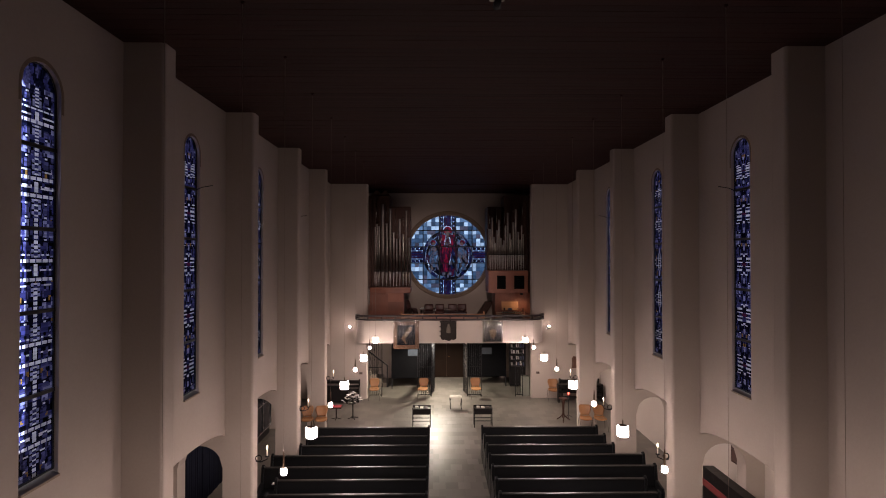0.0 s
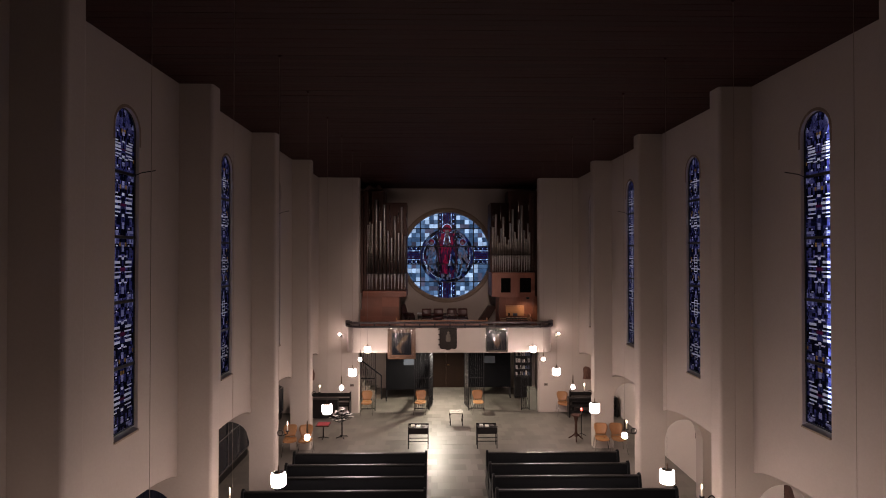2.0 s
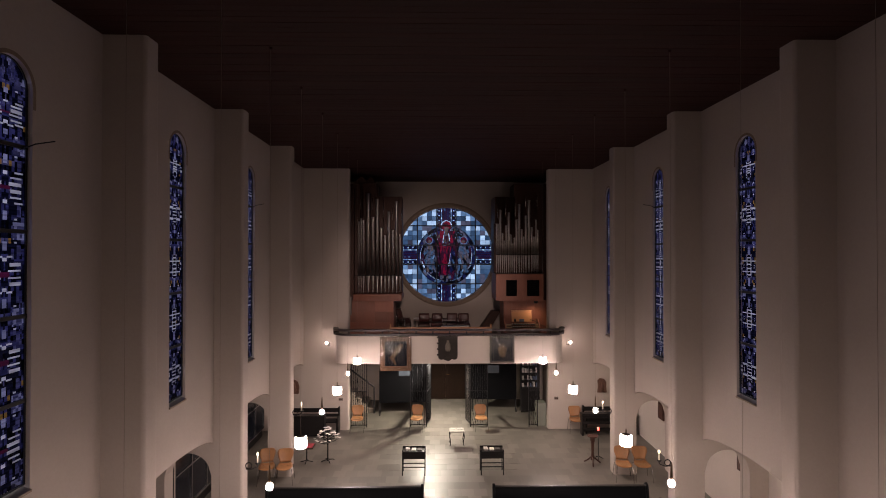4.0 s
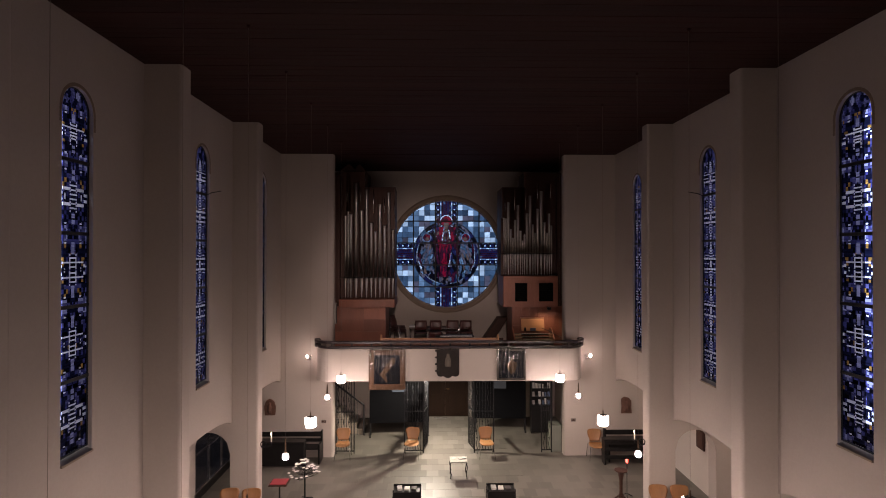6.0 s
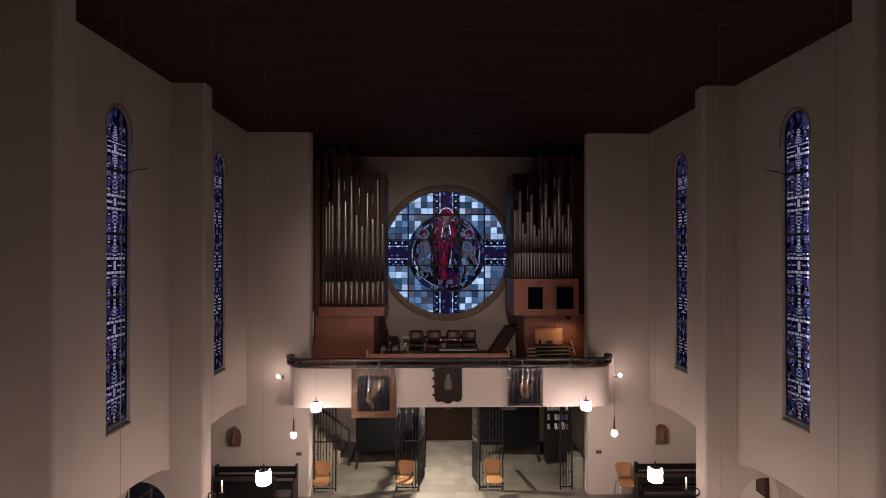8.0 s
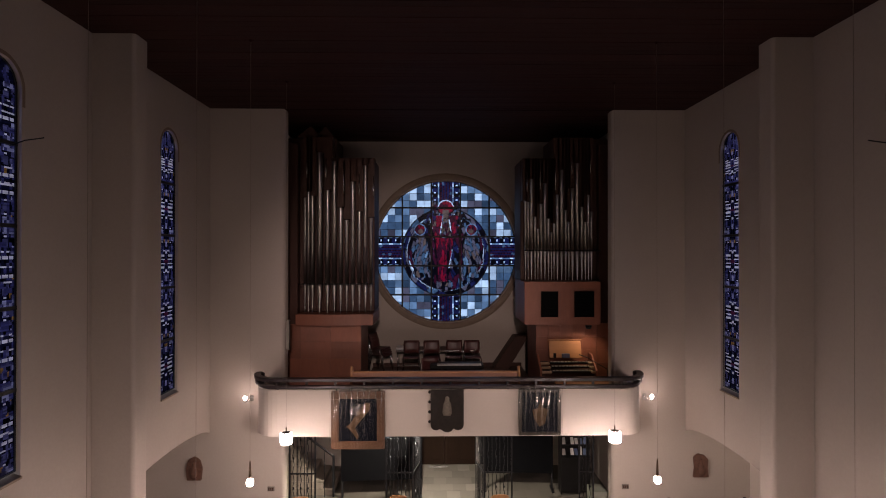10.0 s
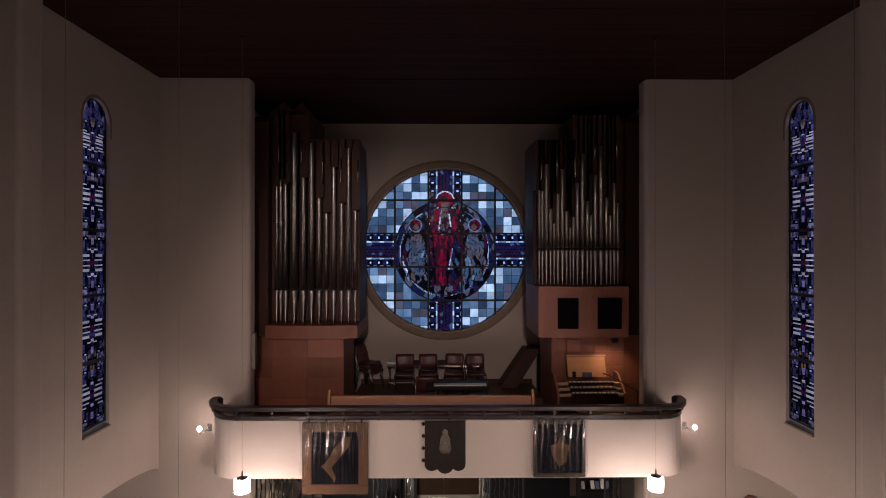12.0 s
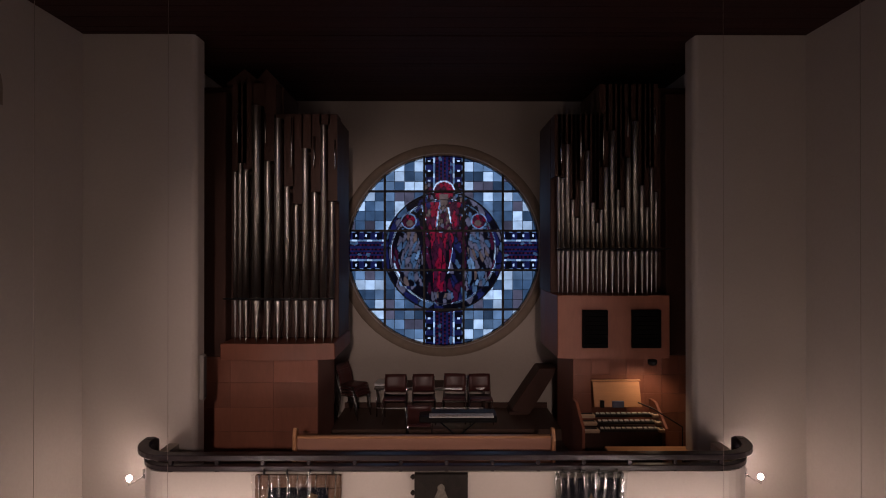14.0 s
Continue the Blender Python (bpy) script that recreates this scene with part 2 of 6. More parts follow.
bays = [(FAR[0], PIER)] + [(FAR[k + 1], FAR[k] - 0.36) for k in range(len(FAR) - 1)]
names = {-1: "west", 1: "east"}
centres = []
for side in (-1, 1):
    for k, (y0, y1) in enumerate(bays):
        c = 21.44 if k == 0 else 21.44 - BAY * k
        wa, wb = c - WIN_W / 2, c + WIN_W / 2
        us = sorted(set([y0 + (y1 - y0) * i / 24 for i in range(25)] + [wa + WIN_W * i / 12 for i in range(13)]))

        def spans(y, y0=y0, y1=y1, wa=wa, wb=wb, c=c):
            low = spring(y, y0, y1)
            if wa < y < wb:
                r = WIN_W / 2
                return ((low, WIN_Z0), (WIN_Z1 - r + math.sqrt(max(0, r * r - (y - c) ** 2)), CEIL))
            return ((low, CEIL),)
        bm = bmesh.new()
        sliced(bm, us, spans, lambda u, v, s, side=side: (side * (WALL + 0.4 * s), u, v))
        structure("wall_%s" % names[side], bm, PLASTER, "warm white plastered nave wall over a shallow arch", "wall")
        centres.append((side, c, k))
    # fins with the arched aisle passage
    for k, yf in enumerate(FAR):
        ya = yf - 0.36
        r = 0.055
        inner = arc(FIN + r, ya + r, r, 180, 270, 6) + [(5.08, ya), (5.08, yf)] + arc(FIN + r, yf - r, r, 90, 180, 6)
        bm = bmesh.new()
        pts = [(side * x, y) for x, y in inner]
        extrude_plan(bm, pts, 0, CEIL)
        us = [5.08] + [5.1 + 0.95 * i / 14 for i in range(15)] + [OUT]

        def pspans(x):
            if 5.1 < x < 6.05:
                return ((1.575 + math.sqrt(max(0, 0.475 ** 2 - (x - 5.575) ** 2)), 3.3),)
            return ((0, 3.3),)
        sliced(bm, us, pspans, lambda u, v, s, side=side, ya=ya, yf=yf: (side * u, ya + (yf - ya) * s, v))
        structure("wall_fin", bm, PLASTER, "plastered wall pier with rounded edge and arched aisle passage", "wall pier")
    # aisle
    bm = bmesh.new()
    box(bm, min(side * OUT, side * (OUT + 0.3)), max(side * OUT, side * (OUT + 0.3)), -4, PIER, 0, 3.3)
    structure("wall_aisle_%s" % names[side], bm, WHITEWALL, "white outer wall of the low side aisle", "wall")
    bm = bmesh.new()
    box(bm, min(side * 5.46, side * (OUT - 0.01)), max(side * 5.46, side * (OUT - 0.01)), -4, PIER - 0.01, 2.72, 2.9)
    structure("ceiling_aisle", bm, WHITEWALL, "white ceiling of the low side aisle", "ceiling")
    # gallery end wall beside the organ recess
    bm = bmesh.new()
    r = 0.08
    pl = [(4.1, 27.95), (4.1, PIER + 0.26), (JAMB_X, PIER + 0.26)] + arc(JAMB_X + r, PIER + r, r, 180, 270, 6) + [(OUT + 0.3, PIER), (OUT + 0.3, PIER + 0.45), (4.5, PIER + 0.45), (4.5, 27.95)]
    extrude_plan(bm, [(side * x, y) for x, y in pl], 0, CEIL + 0.35)
    structure("wall_end_%s" % names[side], bm, PLASTER, "plastered end wall with rounded edge beside the organ recess", "wall")

# back wall of the organ recess with its round opening
ROSE = (0.0, 26.68, 6.10)
RR = 2.13
ROSE_SCALE = 0.92  # the rose is drawn 2.13 m in radius and hung at 1.96 m
bm = bmesh.new()
RO = RR * ROSE_SCALE
us = sorted(set([-4.1, 4.1] + [-RO * math.cos(math.pi * i / 48) for i in range(49)]))


def bspans(x):
    if abs(x) < RO:
        h = math.sqrt(RO * RO - x * x)
        return ((2.741, ROSE[2] - h), (ROSE[2] + h, 9.3))
    return ((2.741, 9.3),)


sliced(bm, us, bspans, lambda u, v, s: (u, ROSE[1] - 0.105 + 0.4 * s, v))
structure("wall_recess", bm, PLASTER, "plastered back wall round the rose window", "wall")
bm = bmesh.new()
box(bm, -4.1, 4.1, 27.56, 27.95, 0, 2.49)
structure("wall_porch", bm, PLASTER, "plastered wall closing the lobby behind its doors", "wall")
bm = bmesh.new()
box(bm, -OUT - 0.3, OUT + 0.3, -4.4, -4.0, 0, CEIL + 0.1)
structure("wall_behind", bm, PLASTER, "plastered wall closing the nave", "wall")

# floor bed
bm = bmesh.new()
box(bm, -OUT - 0.3, OUT + 0.3, -4.4, 28.2, -0.2, -0.004)
structure("floor", bm, JOINT, "grey stone slab floor, softly polished", "floor")

# ceiling of dark boards running across the nave
bm = bmesh.new()
y = -4.4
while y < PIER:
    box(bm, -5.6, 5.6, y, min(y + 0.152, PIER + 0.02), CEIL + random.uniform(0, 0.004), CEIL + 0.05)
    y += 0.16
box(bm, -5.6, 5.6, -4.4, PIER + 0.02, CEIL + 0.03, CEIL + 0.1)
structure("ceiling", bm, CEILWOOD, "dark red-brown boarded timber ceiling", "ceiling")
bm = bmesh.new()
y = PIER + 0.03
while y < 27.95:
    box(bm, -4.09, 4.09, y, y + 0.152, 9.105 + random.uniform(0, 0.004), 9.17)
    y += 0.16
box(bm, -4.09, 4.09, PIER + 0.03, 27.95, 9.15, 9.25)
structure("ceiling_recess", bm, CEILWOOD, "dark red-brown boarded ceiling over the organ", "ceiling")

# ---- gallery ----
GF, GX, GR = 22.2, 3.85, 0.5
outer = [(-GX, PIER)] + arc(-GX + GR, GF + GR, GR, 180, 270, 8) + arc(GX - GR, GF + GR, GR, 270, 360, 8) + [(GX, PIER)]
inn = [(-GX + 0.14, PIER)] + arc(-GX + GR, GF + GR, GR - 0.14, 180, 270, 8) + arc(GX - GR, GF + GR, GR - 0.14, 270, 360, 8) + [(GX - 0.14, PIER)]
bm = bmesh.new()
n = len(outer)
rows4 = [[bm.verts.new((x, y, z)) for x, y in ol] for ol, z in ((outer, 2.5), (outer, 3.41), (inn, 3.41), (inn, 2.5))]
for a in range(4):
    for i in range(n - 1):
        bm.faces.new((rows4[a][i], rows4[a][i + 1], rows4[(a + 1) % 4][i + 1], rows4[(a + 1) % 4][i]))
structure("gallery_parapet", bm, WHITEWALL, "white plastered gallery parapet with rounded ends", "parapet")
bm = bmesh.new()
extrude_plan(bm, inn, 2.5, 2.74)
box(bm, -JAMB_X + 0.01, JAMB_X - 0.01, PIER + 0.001, PIER + 0.27, 2.5, 2.74)
box(bm, -4.09, 4.09, PIER + 0.271, 27.54, 2.5, 2.74)
structure("gallery_floor", bm, mat("gallery_boards", (0.075, 0.038, 0.024), 0.5, vary=0.2, scale=2, fine=20, stretch=(4, 0.4, 1)), "brown wooden gallery floor", "floor")

# ---- windows ----
GLASS = [stained("glass_navy", (0.008, 0.009, 0.028), 0.6), stained("glass_blue", (0.052, 0.053, 0.18), 0.5), stained("glass_pale", (0.92, 0.92, 1.0), 0.25),
         stained("glass_violet", (0.105, 0.105, 0.25), 0.5), stained("glass_amber", (0.36, 0.20, 0.05), 0.4), stained("glass_black", (0.002, 0.002, 0.004), 0.5),
         stained("glass_lavender", (0.36, 0.37, 0.60), 0.35), stained("glass_wine", (0.10, 0.012, 0.05), 0.4)]
NAVY, BLUE, PALE, VIOLET, AMBER, BLACK, PANEL, WINE = range(8)
COLS, ROWN = 31, 46


def motif(u, h, kind, rnd):
    """Which glass lies at u (0 at the middle, 1 at the edge) and h (0 at mid-height, 1 at the ends) of a section."""
    if h > 0.955:
        return PALE if u < 0.26 and int(u * 15.5 + 0.5) % 2 else (BLACK if u < 0.3 else VIOLET)
    if h > 0.80 and u > 0.36:
        return PANEL if rnd < 0.45 else (VIOLET if rnd < 0.8 else BLUE)
    if h > 0.66 and u > 0.74:
        return VIOLET if rnd < 0.6 else (AMBER if rnd < 0.68 else NAVY)
    if 0.70 < h < 0.75 and 0.45 < u < 0.53:
        return PALE
    if kind == 0:
        if u < 0.09 and 0.44 < h < 0.74:
            return PANEL if abs(h - 0.59) > 0.015 else BLACK
        if h < 0.42 and 0.13 < u < 0.20:
            return PALE if int(h * 46) % 4 else BLUE
        if h < 0.42 and u <= 0.13:
            return PALE if int(h * 23) % 3 == 1 else (BLACK if int(h * 46) % 2 else NAVY)
        if 0.18 < h < 0.235 and 0.2 < u < 0.66:
            return PALE if u < 0.40 or u > 0.44 else BLACK
        if 0.05 < h < 0.125 and u > 0.70:
            return PALE if rnd < 0.85 else VIOLET
        if 0.02 < h < 0.08 and 0.48 < u < 0.58:
            return PALE
        if 0.27 < h < 0.36 and 0.55 < u < 0.72 and rnd < 0.4:
            return AMBER
    elif kind == 1:
        if u < 0.09 and 0.56 < h < 0.74:
            return PANEL
        if u < 0.09 and 0.29 < h < 0.38:
            return PALE
        if 0.40 < h < 0.43 and 0.12 < u < 0.36 or 0.33 < h < 0.36 and 0.4 < u < 0.8:
            return PALE
        if 0.195 < h < 0.25 and 0.2 < u < 0.74 or 0.045 < h < 0.105 and 0.16 < u < 0.76:
            return PALE if u > 0.24 or rnd < 0.6 else VIOLET
        if h < 0.045 and u < 0.2:
            return WINE
        if 0.10 < h < 0.16 and u > 0.92:
            return PALE
        if 0.42 < h < 0.66 and 0.58 < u < 0.76:
            return VIOLET if rnd < 0.6 else BLUE
    else:
        if 0.17 < h < 0.27 and u < 0.88:
            return PALE if int(u * 15.5 + 0.5) % 5 else VIOLET
        if 0.36 < h < 0.40 and 0.3 < u < 0.9 or h < 0.03 and u > 0.25:
            return PALE if rnd < 0.6 else VIOLET
        if u < 0.08 and h > 0.29:
            return PALE if int(h * 17) % 2 else BLUE
        if 0.12 < u < 0.2 and 0.3 < h < 0.66:
            return PANEL if int(h * 23) % 3 else BLACK
        if h < 0.14 and u < 0.12:
            return PALE
        if 0.46 < h < 0.68 and 0.34 < u < 0.62:
            return VIOLET if rnd < 0.55 else BLUE
        if 0.30 < h < 0.52 and u > 0.72:
            return PANEL if rnd < 0.5 else BLUE
    return NAVY if rnd < 0.50 else (BLUE if rnd < 0.78 else (BLACK if rnd < 0.93 else (VIOLET if rnd < 0.985 else AMBER)))


def section_mesh(name, kind, height, arched, seed):
    rg = random.Random(seed)
    bm = bmesh.new()
    rown = round(ROWN * height / 0.89)
    w, h = WIN_W / COLS, height / rown
    rad = WIN_W / 2
    body = height - rad * 0.85 if arched else height

    def top(u):
        return height - rad + math.sqrt(max(0, rad * rad - u * u)) if arched else height
    vals = {(c, r): rg.random() for c in range(9) for r in range(rown)}
    half = COLS // 2
    for r in range(rown):
        z0, z1 = r * h, (r + 1) * h
        zc = (z0 + z1) / 2
        line = []
        for c in range(-half, half + 1):
            if zc > body:
                # leaning lozenges in the arched head
                p, q = math.floor((c * w + zc * 0.55) / 0.085), math.floor((c * w - zc * 0.55) / 0.085)
                v = random.Random(p * 71 + q * 13 + seed).random()
                k = PANEL if v < 0.14 else (VIOLET if v < 0.34 else (BLUE if v < 0.6 else NAVY))
            else:
                k = motif(abs(c) / (half + 0.5), abs(zc / body - 0.5) * 2, kind, vals[(abs(c) + 1) // 2, r // 3])
            line.append(k)
        i = 0
        while i < COLS:
            j = i
            while j + 1 < COLS and line[j + 1] == line[i] and zc <= body and j - i < 7:
                j += 1
            u0, u1 = (i - half - 0.5) * w, (j - half + 0.5) * w
            ps = [(u, min(z, top(max(-rad, min(rad, u))))) for u, z in ((u0, z0), (u1, z0), (u1, z1), (u0, z1))]
            if ps[2][1] - ps[1][1] > 1e-4 or ps[3][1] - ps[0][1] > 1e-4:
                bm.faces.new([bm.verts.new((0, u, z)) for u, z in ps]).material_index = line[i]
            i = j + 1
    me = bpy.data.meshes.new(name)
    bm.to_mesh(me)
    bm.free()
    for m in GLASS:
        me.materials.append(m)
    return me


BARS = [3.57, 4.50, 5.44, 6.38, 7.315, WIN_Z1]
sections = {}
for kind in (0, 1, 2):
    for i in range(5):
        sections[kind, i] = section_mesh("glass_section", kind, BARS[i + 1] - BARS[i], i == 4, 40 + kind * 7 + i)


def arch_line(c, z0, z1, rad, n=16):
    return [(c - rad, z0)] + [(c + rad * math.cos(math.pi * (1 - i / n)), z1 - rad + rad * math.sin(math.pi * i / n)) for i in range(n + 1)] + [(c + rad, z0)]


for number, (side, c, k) in enumerate(centres, 1):
    win = thing("window_%d" % number, "tall round-headed stained glass window in deep blue and white", "window", (side * (WALL + 0.06), c, 0))
    win["kind"] = "structure"
    for i in range(5):
        ob = new("glass_section", sections[(1, 2, 0)[k % 3], i])
        ob.parent = win
        ob.location = (0, 0, BARS[i])
    bm = bmesh.new()
    line = arch_line(0, BARS[0], WIN_Z1, WIN_W / 2 - 0.012)
    tube(bm, [(0, u, z) for u, z in line + line[:1]], 0.016, 6)
    part("window_frame", bm, LEAD, win)
    for z in BARS[1:5]:
        bm = bmesh.new()
        box(bm, -0.02, 0.02, -WIN_W / 2 + 0.01, WIN_W / 2 - 0.01, z - 0.022, z + 0.022)
        part("saddle_bar", bm, LEAD, win)
    bm = bmesh.new()
    x0, x1 = sorted((-side * 0.085, side * 0.12))
    vs = box(bm, x0, x1, -WIN_W / 2 + 0.003, WIN_W / 2 - 0.003, WIN_Z0 + 0.002, BARS[0])
    for v in vs:
        if v.co.z > 3.52 and v.co.x * side < 0:
            v.co.z = WIN_Z0 + 0.03
    part("window_sill", bm, STONE, win)
    # flat brown band round the upper curve of the opening
    bm = bmesh.new()
    a, e = arch_line(0, 7.75, WIN_Z1 + 0.005, WIN_W / 2 + 0.005), arch_line(0, 7.75, WIN_Z1 + 0.05, WIN_W / 2 + 0.05)
    xb = -side * 0.063
    va, ve = [[bm.verts.new((xb, u, z)) for u, z in q] for q in (a, e)]
    for i in range(len(a) - 1):
        bm.faces.new((va[i], va[i + 1], ve[i + 1], ve[i]))
    part("arch_band", bm, mat("arch_band_brown", (0.20, 0.155, 0.12), 0.9, vary=0.25, scale=6), win, "brown band round the window head")
    if k % 2:
        bm = bmesh.new()
        tube(bm, [(0, side * 0.0 + 0.2, 7.28), (-side * 0.12, 0.28, 7.36), (-side * 0.30, 0.33, 7.40)], 0.008, 6)
        part("casement_stay", bm, IRON, win)

# rose window
RG = {"pale": stained("rose_pale", (0.255, 0.315, 0.345), 0.35), "sky": stained("rose_sky", (0.062, 0.100, 0.138), 0.45), "steel": stained("rose_steel", (0.022, 0.040, 0.062), 0.5),
      "grey": stained("rose_grey", (0.040, 0.037, 0.047), 0.5), "deep": stained("rose_deep", (0.0040, 0.0050, 0.022), 0.6), "red": stained("rose_red", (0.085, 0.0018, 0.0085), 0.55),
      "wine": stained("rose_wine", (0.020, 0.0024, 0.0080), 0.6), "black": stained("rose_black", (0.0010, 0.0010, 0.0022), 0.6), "flesh": stained("rose_brown", (0.050, 0.033, 0.026), 0.5)}
rose = thing("window_rose", "round stained glass rose window, pale blue squares round red figures", "rose window", ROSE)
rose.scale = (ROSE_SCALE,) * 3
rose["kind"] = "structure"
CELL = 0.87 / 4
rg = random.Random(11)


def clamp_round(x, z, r=RR - 0.01):
    d = math.hypot(x, z)
    return (x, z) if d <= r else (x * r / d, z * r / d)


def pane_quad(bm, x0, x1, z0, z1, idx=0):
    ps = [clamp_round(*p) for p in ((x0, z0), (x1, z0), (x1, z1), (x0, z1))]
    f = bm.faces.new([bm.verts.new((x, 0, z)) for x, z in ps])
    f.material_index = idx


FINE = {key: stained("rose_fine_" + key, RG[key].node_tree.nodes["Vector Math"].inputs[0].default_value[:], 0.0, 0.7) for key in RG}
square = {}
for key in ("pale", "sky", "steel", "grey"):
    bm = bmesh.new()
    pane_quad(bm, -CELL / 2, CELL / 2, -CELL / 2, CELL / 2)
    square[key] = mesh("pane", bm, RG[key])
fine = bmesh.new()
keys = list(RG)


def patch(x, z, cell, names, lead=0.0, tall=1.5):
    """A steady choice among names for each uneven shard of glass, with a lead line between shards."""
    gi, gj = math.floor(x / cell), math.floor(z / (cell * tall))
    best = []
    for i in (gi - 1, gi, gi + 1):
        for j in (gj - 1, gj, gj + 1):
            rs = random.Random(i * 7919 + j * 104729)
            best.append((math.hypot(x - (i + rs.random()) * cell, (z - (j + rs.random()) * cell * tall) / tall), i, j))
    best.sort()
    if lead and best[1][0] - best[0][0] < lead:
        return "black"
    return names[random.Random(best[0][1] * 131 + best[0][2] * 977).randrange(len(names))]


def figure(x, z):
    """The glass of the ring and of the plain upright forms within it."""
    d = math.hypot(x, z + 0.03)
    # middle form: a hood, then a long robe that parts at the top
    dh = math.hypot(x, z - 1.30)
    if dh < 0.245 and z > 1.10:
        if dh > 0.215:
            return "pale" if z > 1.27 else "black"
        return patch(x, z, 0.10, ("red", "red", "red", "wine"), 0.008) if abs(x) > 0.09 or z > 1.24 else "flesh"
    if abs(x) < 0.075 and 1.0 < z <= 1.12:
        return "flesh"
    if -0.90 < z < 1.06:
        half = 0.20 + 0.05 * math.sin(z * 3.1 + 0.6) + (0.30 * (z - 0.3) / 0.7 if z > 0.3 else 0)
        lean = x + 0.05 - 0.05 * z
        if abs(lean) < half:
            if z > 0.45 and abs(x) < 0.07 + 0.16 * (1.05 - z):
                return patch(x, z, 0.07, ("flesh", "flesh", "grey", "flesh", "wine"), 0.01)
            if z > 0.40 and abs(x) < 0.10 + 0.16 * (1.05 - z):
                return patch(x, z, 0.16, ("sky", "pale", "black"))
            if z > 0.75 and abs(x) > 0.3:
                return patch(x, z, 0.09, ("wine", "black", "flesh", "deep", "red"), 0.012)
            if abs(x - 0.08) < 0.035 and z < 0.2:
                return patch(x, z, 0.08, ("black", "wine", "black"), 0.01)
            return patch(x + 0.04 * math.sin(z * 5), z, 0.075, ("red", "red", "wine", "red", "red", "wine"), 0.006, 3.2)
        if abs(lean) < half + 0.025:
            return patch(x, z, 0.14, ("sky", "black", "black", "pale", "black"))
    for sx in (-0.31, 0.33):
        if abs(x - sx - 0.05 * math.sin(z * 8)) < 0.075 and 1.0 < z < 1.48:
            return patch(x, z, 0.07, ("flesh", "grey", "black", "wine", "steel"), 0.012)
    if abs(x) < 0.15 and -1.22 < z <= -0.90:
        return patch(x, z, 0.08, ("grey", "flesh", "black", "steel", "black"), 0.012)
    # two smaller forms beside it
    for sg in (-1, 1):
        hx = sg * 0.775
        dh = math.hypot(x - hx, z - 0.65)
        if dh < 0.175:
            if dh > 0.15:
                return "sky"
            return "flesh" if math.hypot(x - hx + sg * 0.02, z - 0.60) < 0.075 else patch(x, z, 0.08, ("wine", "red", "wine"), 0.008)
        lean = hx - sg * 0.06 * max(0.0, 0.1 - z)
        half = 0.20 + 0.05 * math.sin(z * 6 + 1.2) + (0.06 if z < -0.2 else 0)
        if abs(x - lean) < half and -0.80 < z < 0.49:
            return patch(x + 0.12 * math.sin(z * 3 * sg), z, 0.075, ("grey", "sky", "grey", "steel", "grey", "flesh", "steel", "black"), 0.007, 2.8)
        edge = abs(x - lean) - half
        if 0 <= edge < 0.02 and -0.80 < z < 0.49:
            return "black"
        if abs(math.hypot(x - sg * 0.72, (z - 0.05) * 0.55) - 0.42) < 0.016 and d < 1.15 and abs(x) > 0.8:
            return patch(x, z, 0.2, ("pale", "sky", "wine", "pale"))
    if 1.14 < d < 1.33:
        if d < 1.165:
            return patch(x, z, 0.22, ("pale", "sky", "pale", "deep"))
        return patch(x, z, 0.20, ("deep", "black", "steel", "black", "deep", "grey"), 0.014) if d < 1.30 else "black"
    if d <= 1.14:
        if abs((x * 6.9) % 1 - 0.5) < 0.06 and abs((z * 6.9) % 1 - 0.5) < 0.06 and patch(x, z, 0.15, (0, 1)):
            return "sky"
        return patch(x + 0.2 * z, z, 0.10, ("black", "deep", "steel", "wine", "black", "deep", "black", "grey", "black"), 0.010, 2.2)
    return None


def band(u, v):
    """Across (u) and along (v) the crossing bands."""
    a = abs(u)
    if a < 0.20:
        q = (int((u + 5) / 0.0435) + 2 * int((v + 5) / 0.0435)) % 4
        return ("deep", "wine", "deep", "black")[q] if patch(u, v, 0.06, (1, 1, 1, 1, 1, 1, 0)) else "steel"
    if a < 0.245:
        return "sky" if int((v + 5) / 0.11) % 3 else "pale"
    if a < 0.39:
        return "pale" if int((v + 5) / 0.0435) % 5 == 0 and int(a / 0.0435) % 3 == 1 else ("black" if int((v + 5) / 0.13) % 2 else "deep")
    return "sky" if int((v + 5) / 0.0435) % 4 < 2 else "black"


SUB = CELL / 11
nn = int(RR / SUB) + 1
for i in range(-nn, nn):
    for j in range(-nn, nn):
        x, z = (i + 0.5) * SUB, (j + 0.5) * SUB
        if math.hypot(x, z) > RR:
            continue
        k = figure(x, z)
        if k is None and abs(x) < 0.435:
            k = band(x, z)
        elif k is None and abs(z) < 0.435:
            k = band(z, x)
        elif k is None and math.hypot(x, z + 0.03) < 1.33:
            k = "steel"
        if k is None:
            # squares that the ring cuts stay in the fine glass
            cx, cz = (math.floor(x / CELL) + 0.5) * CELL, (math.floor(z / CELL) + 0.5) * CELL
            if math.hypot(abs(cx) - CELL / 2, abs(cz) - CELL / 2) < 1.30:
                k = ("sky", "steel", "pale", "grey", "steel")[int(abs(cx * 7.3 + cz * 13.7) * 10) % 5]
        if k:
            pane_quad(fine, i * SUB, (i + 1) * SUB, j * SUB, (j + 1) * SUB, keys.index(k))
me = bpy.data.meshes.new("figure_glass")
fine.to_mesh(me)
fine.free()
for key in keys:
    me.materials.append(FINE[key])
ob = new("figure_glass", me)
ob.parent = rose
tagged(ob, "dark blue and red mosaic glass", kind="stuff")
n5 = int(RR / CELL) + 1
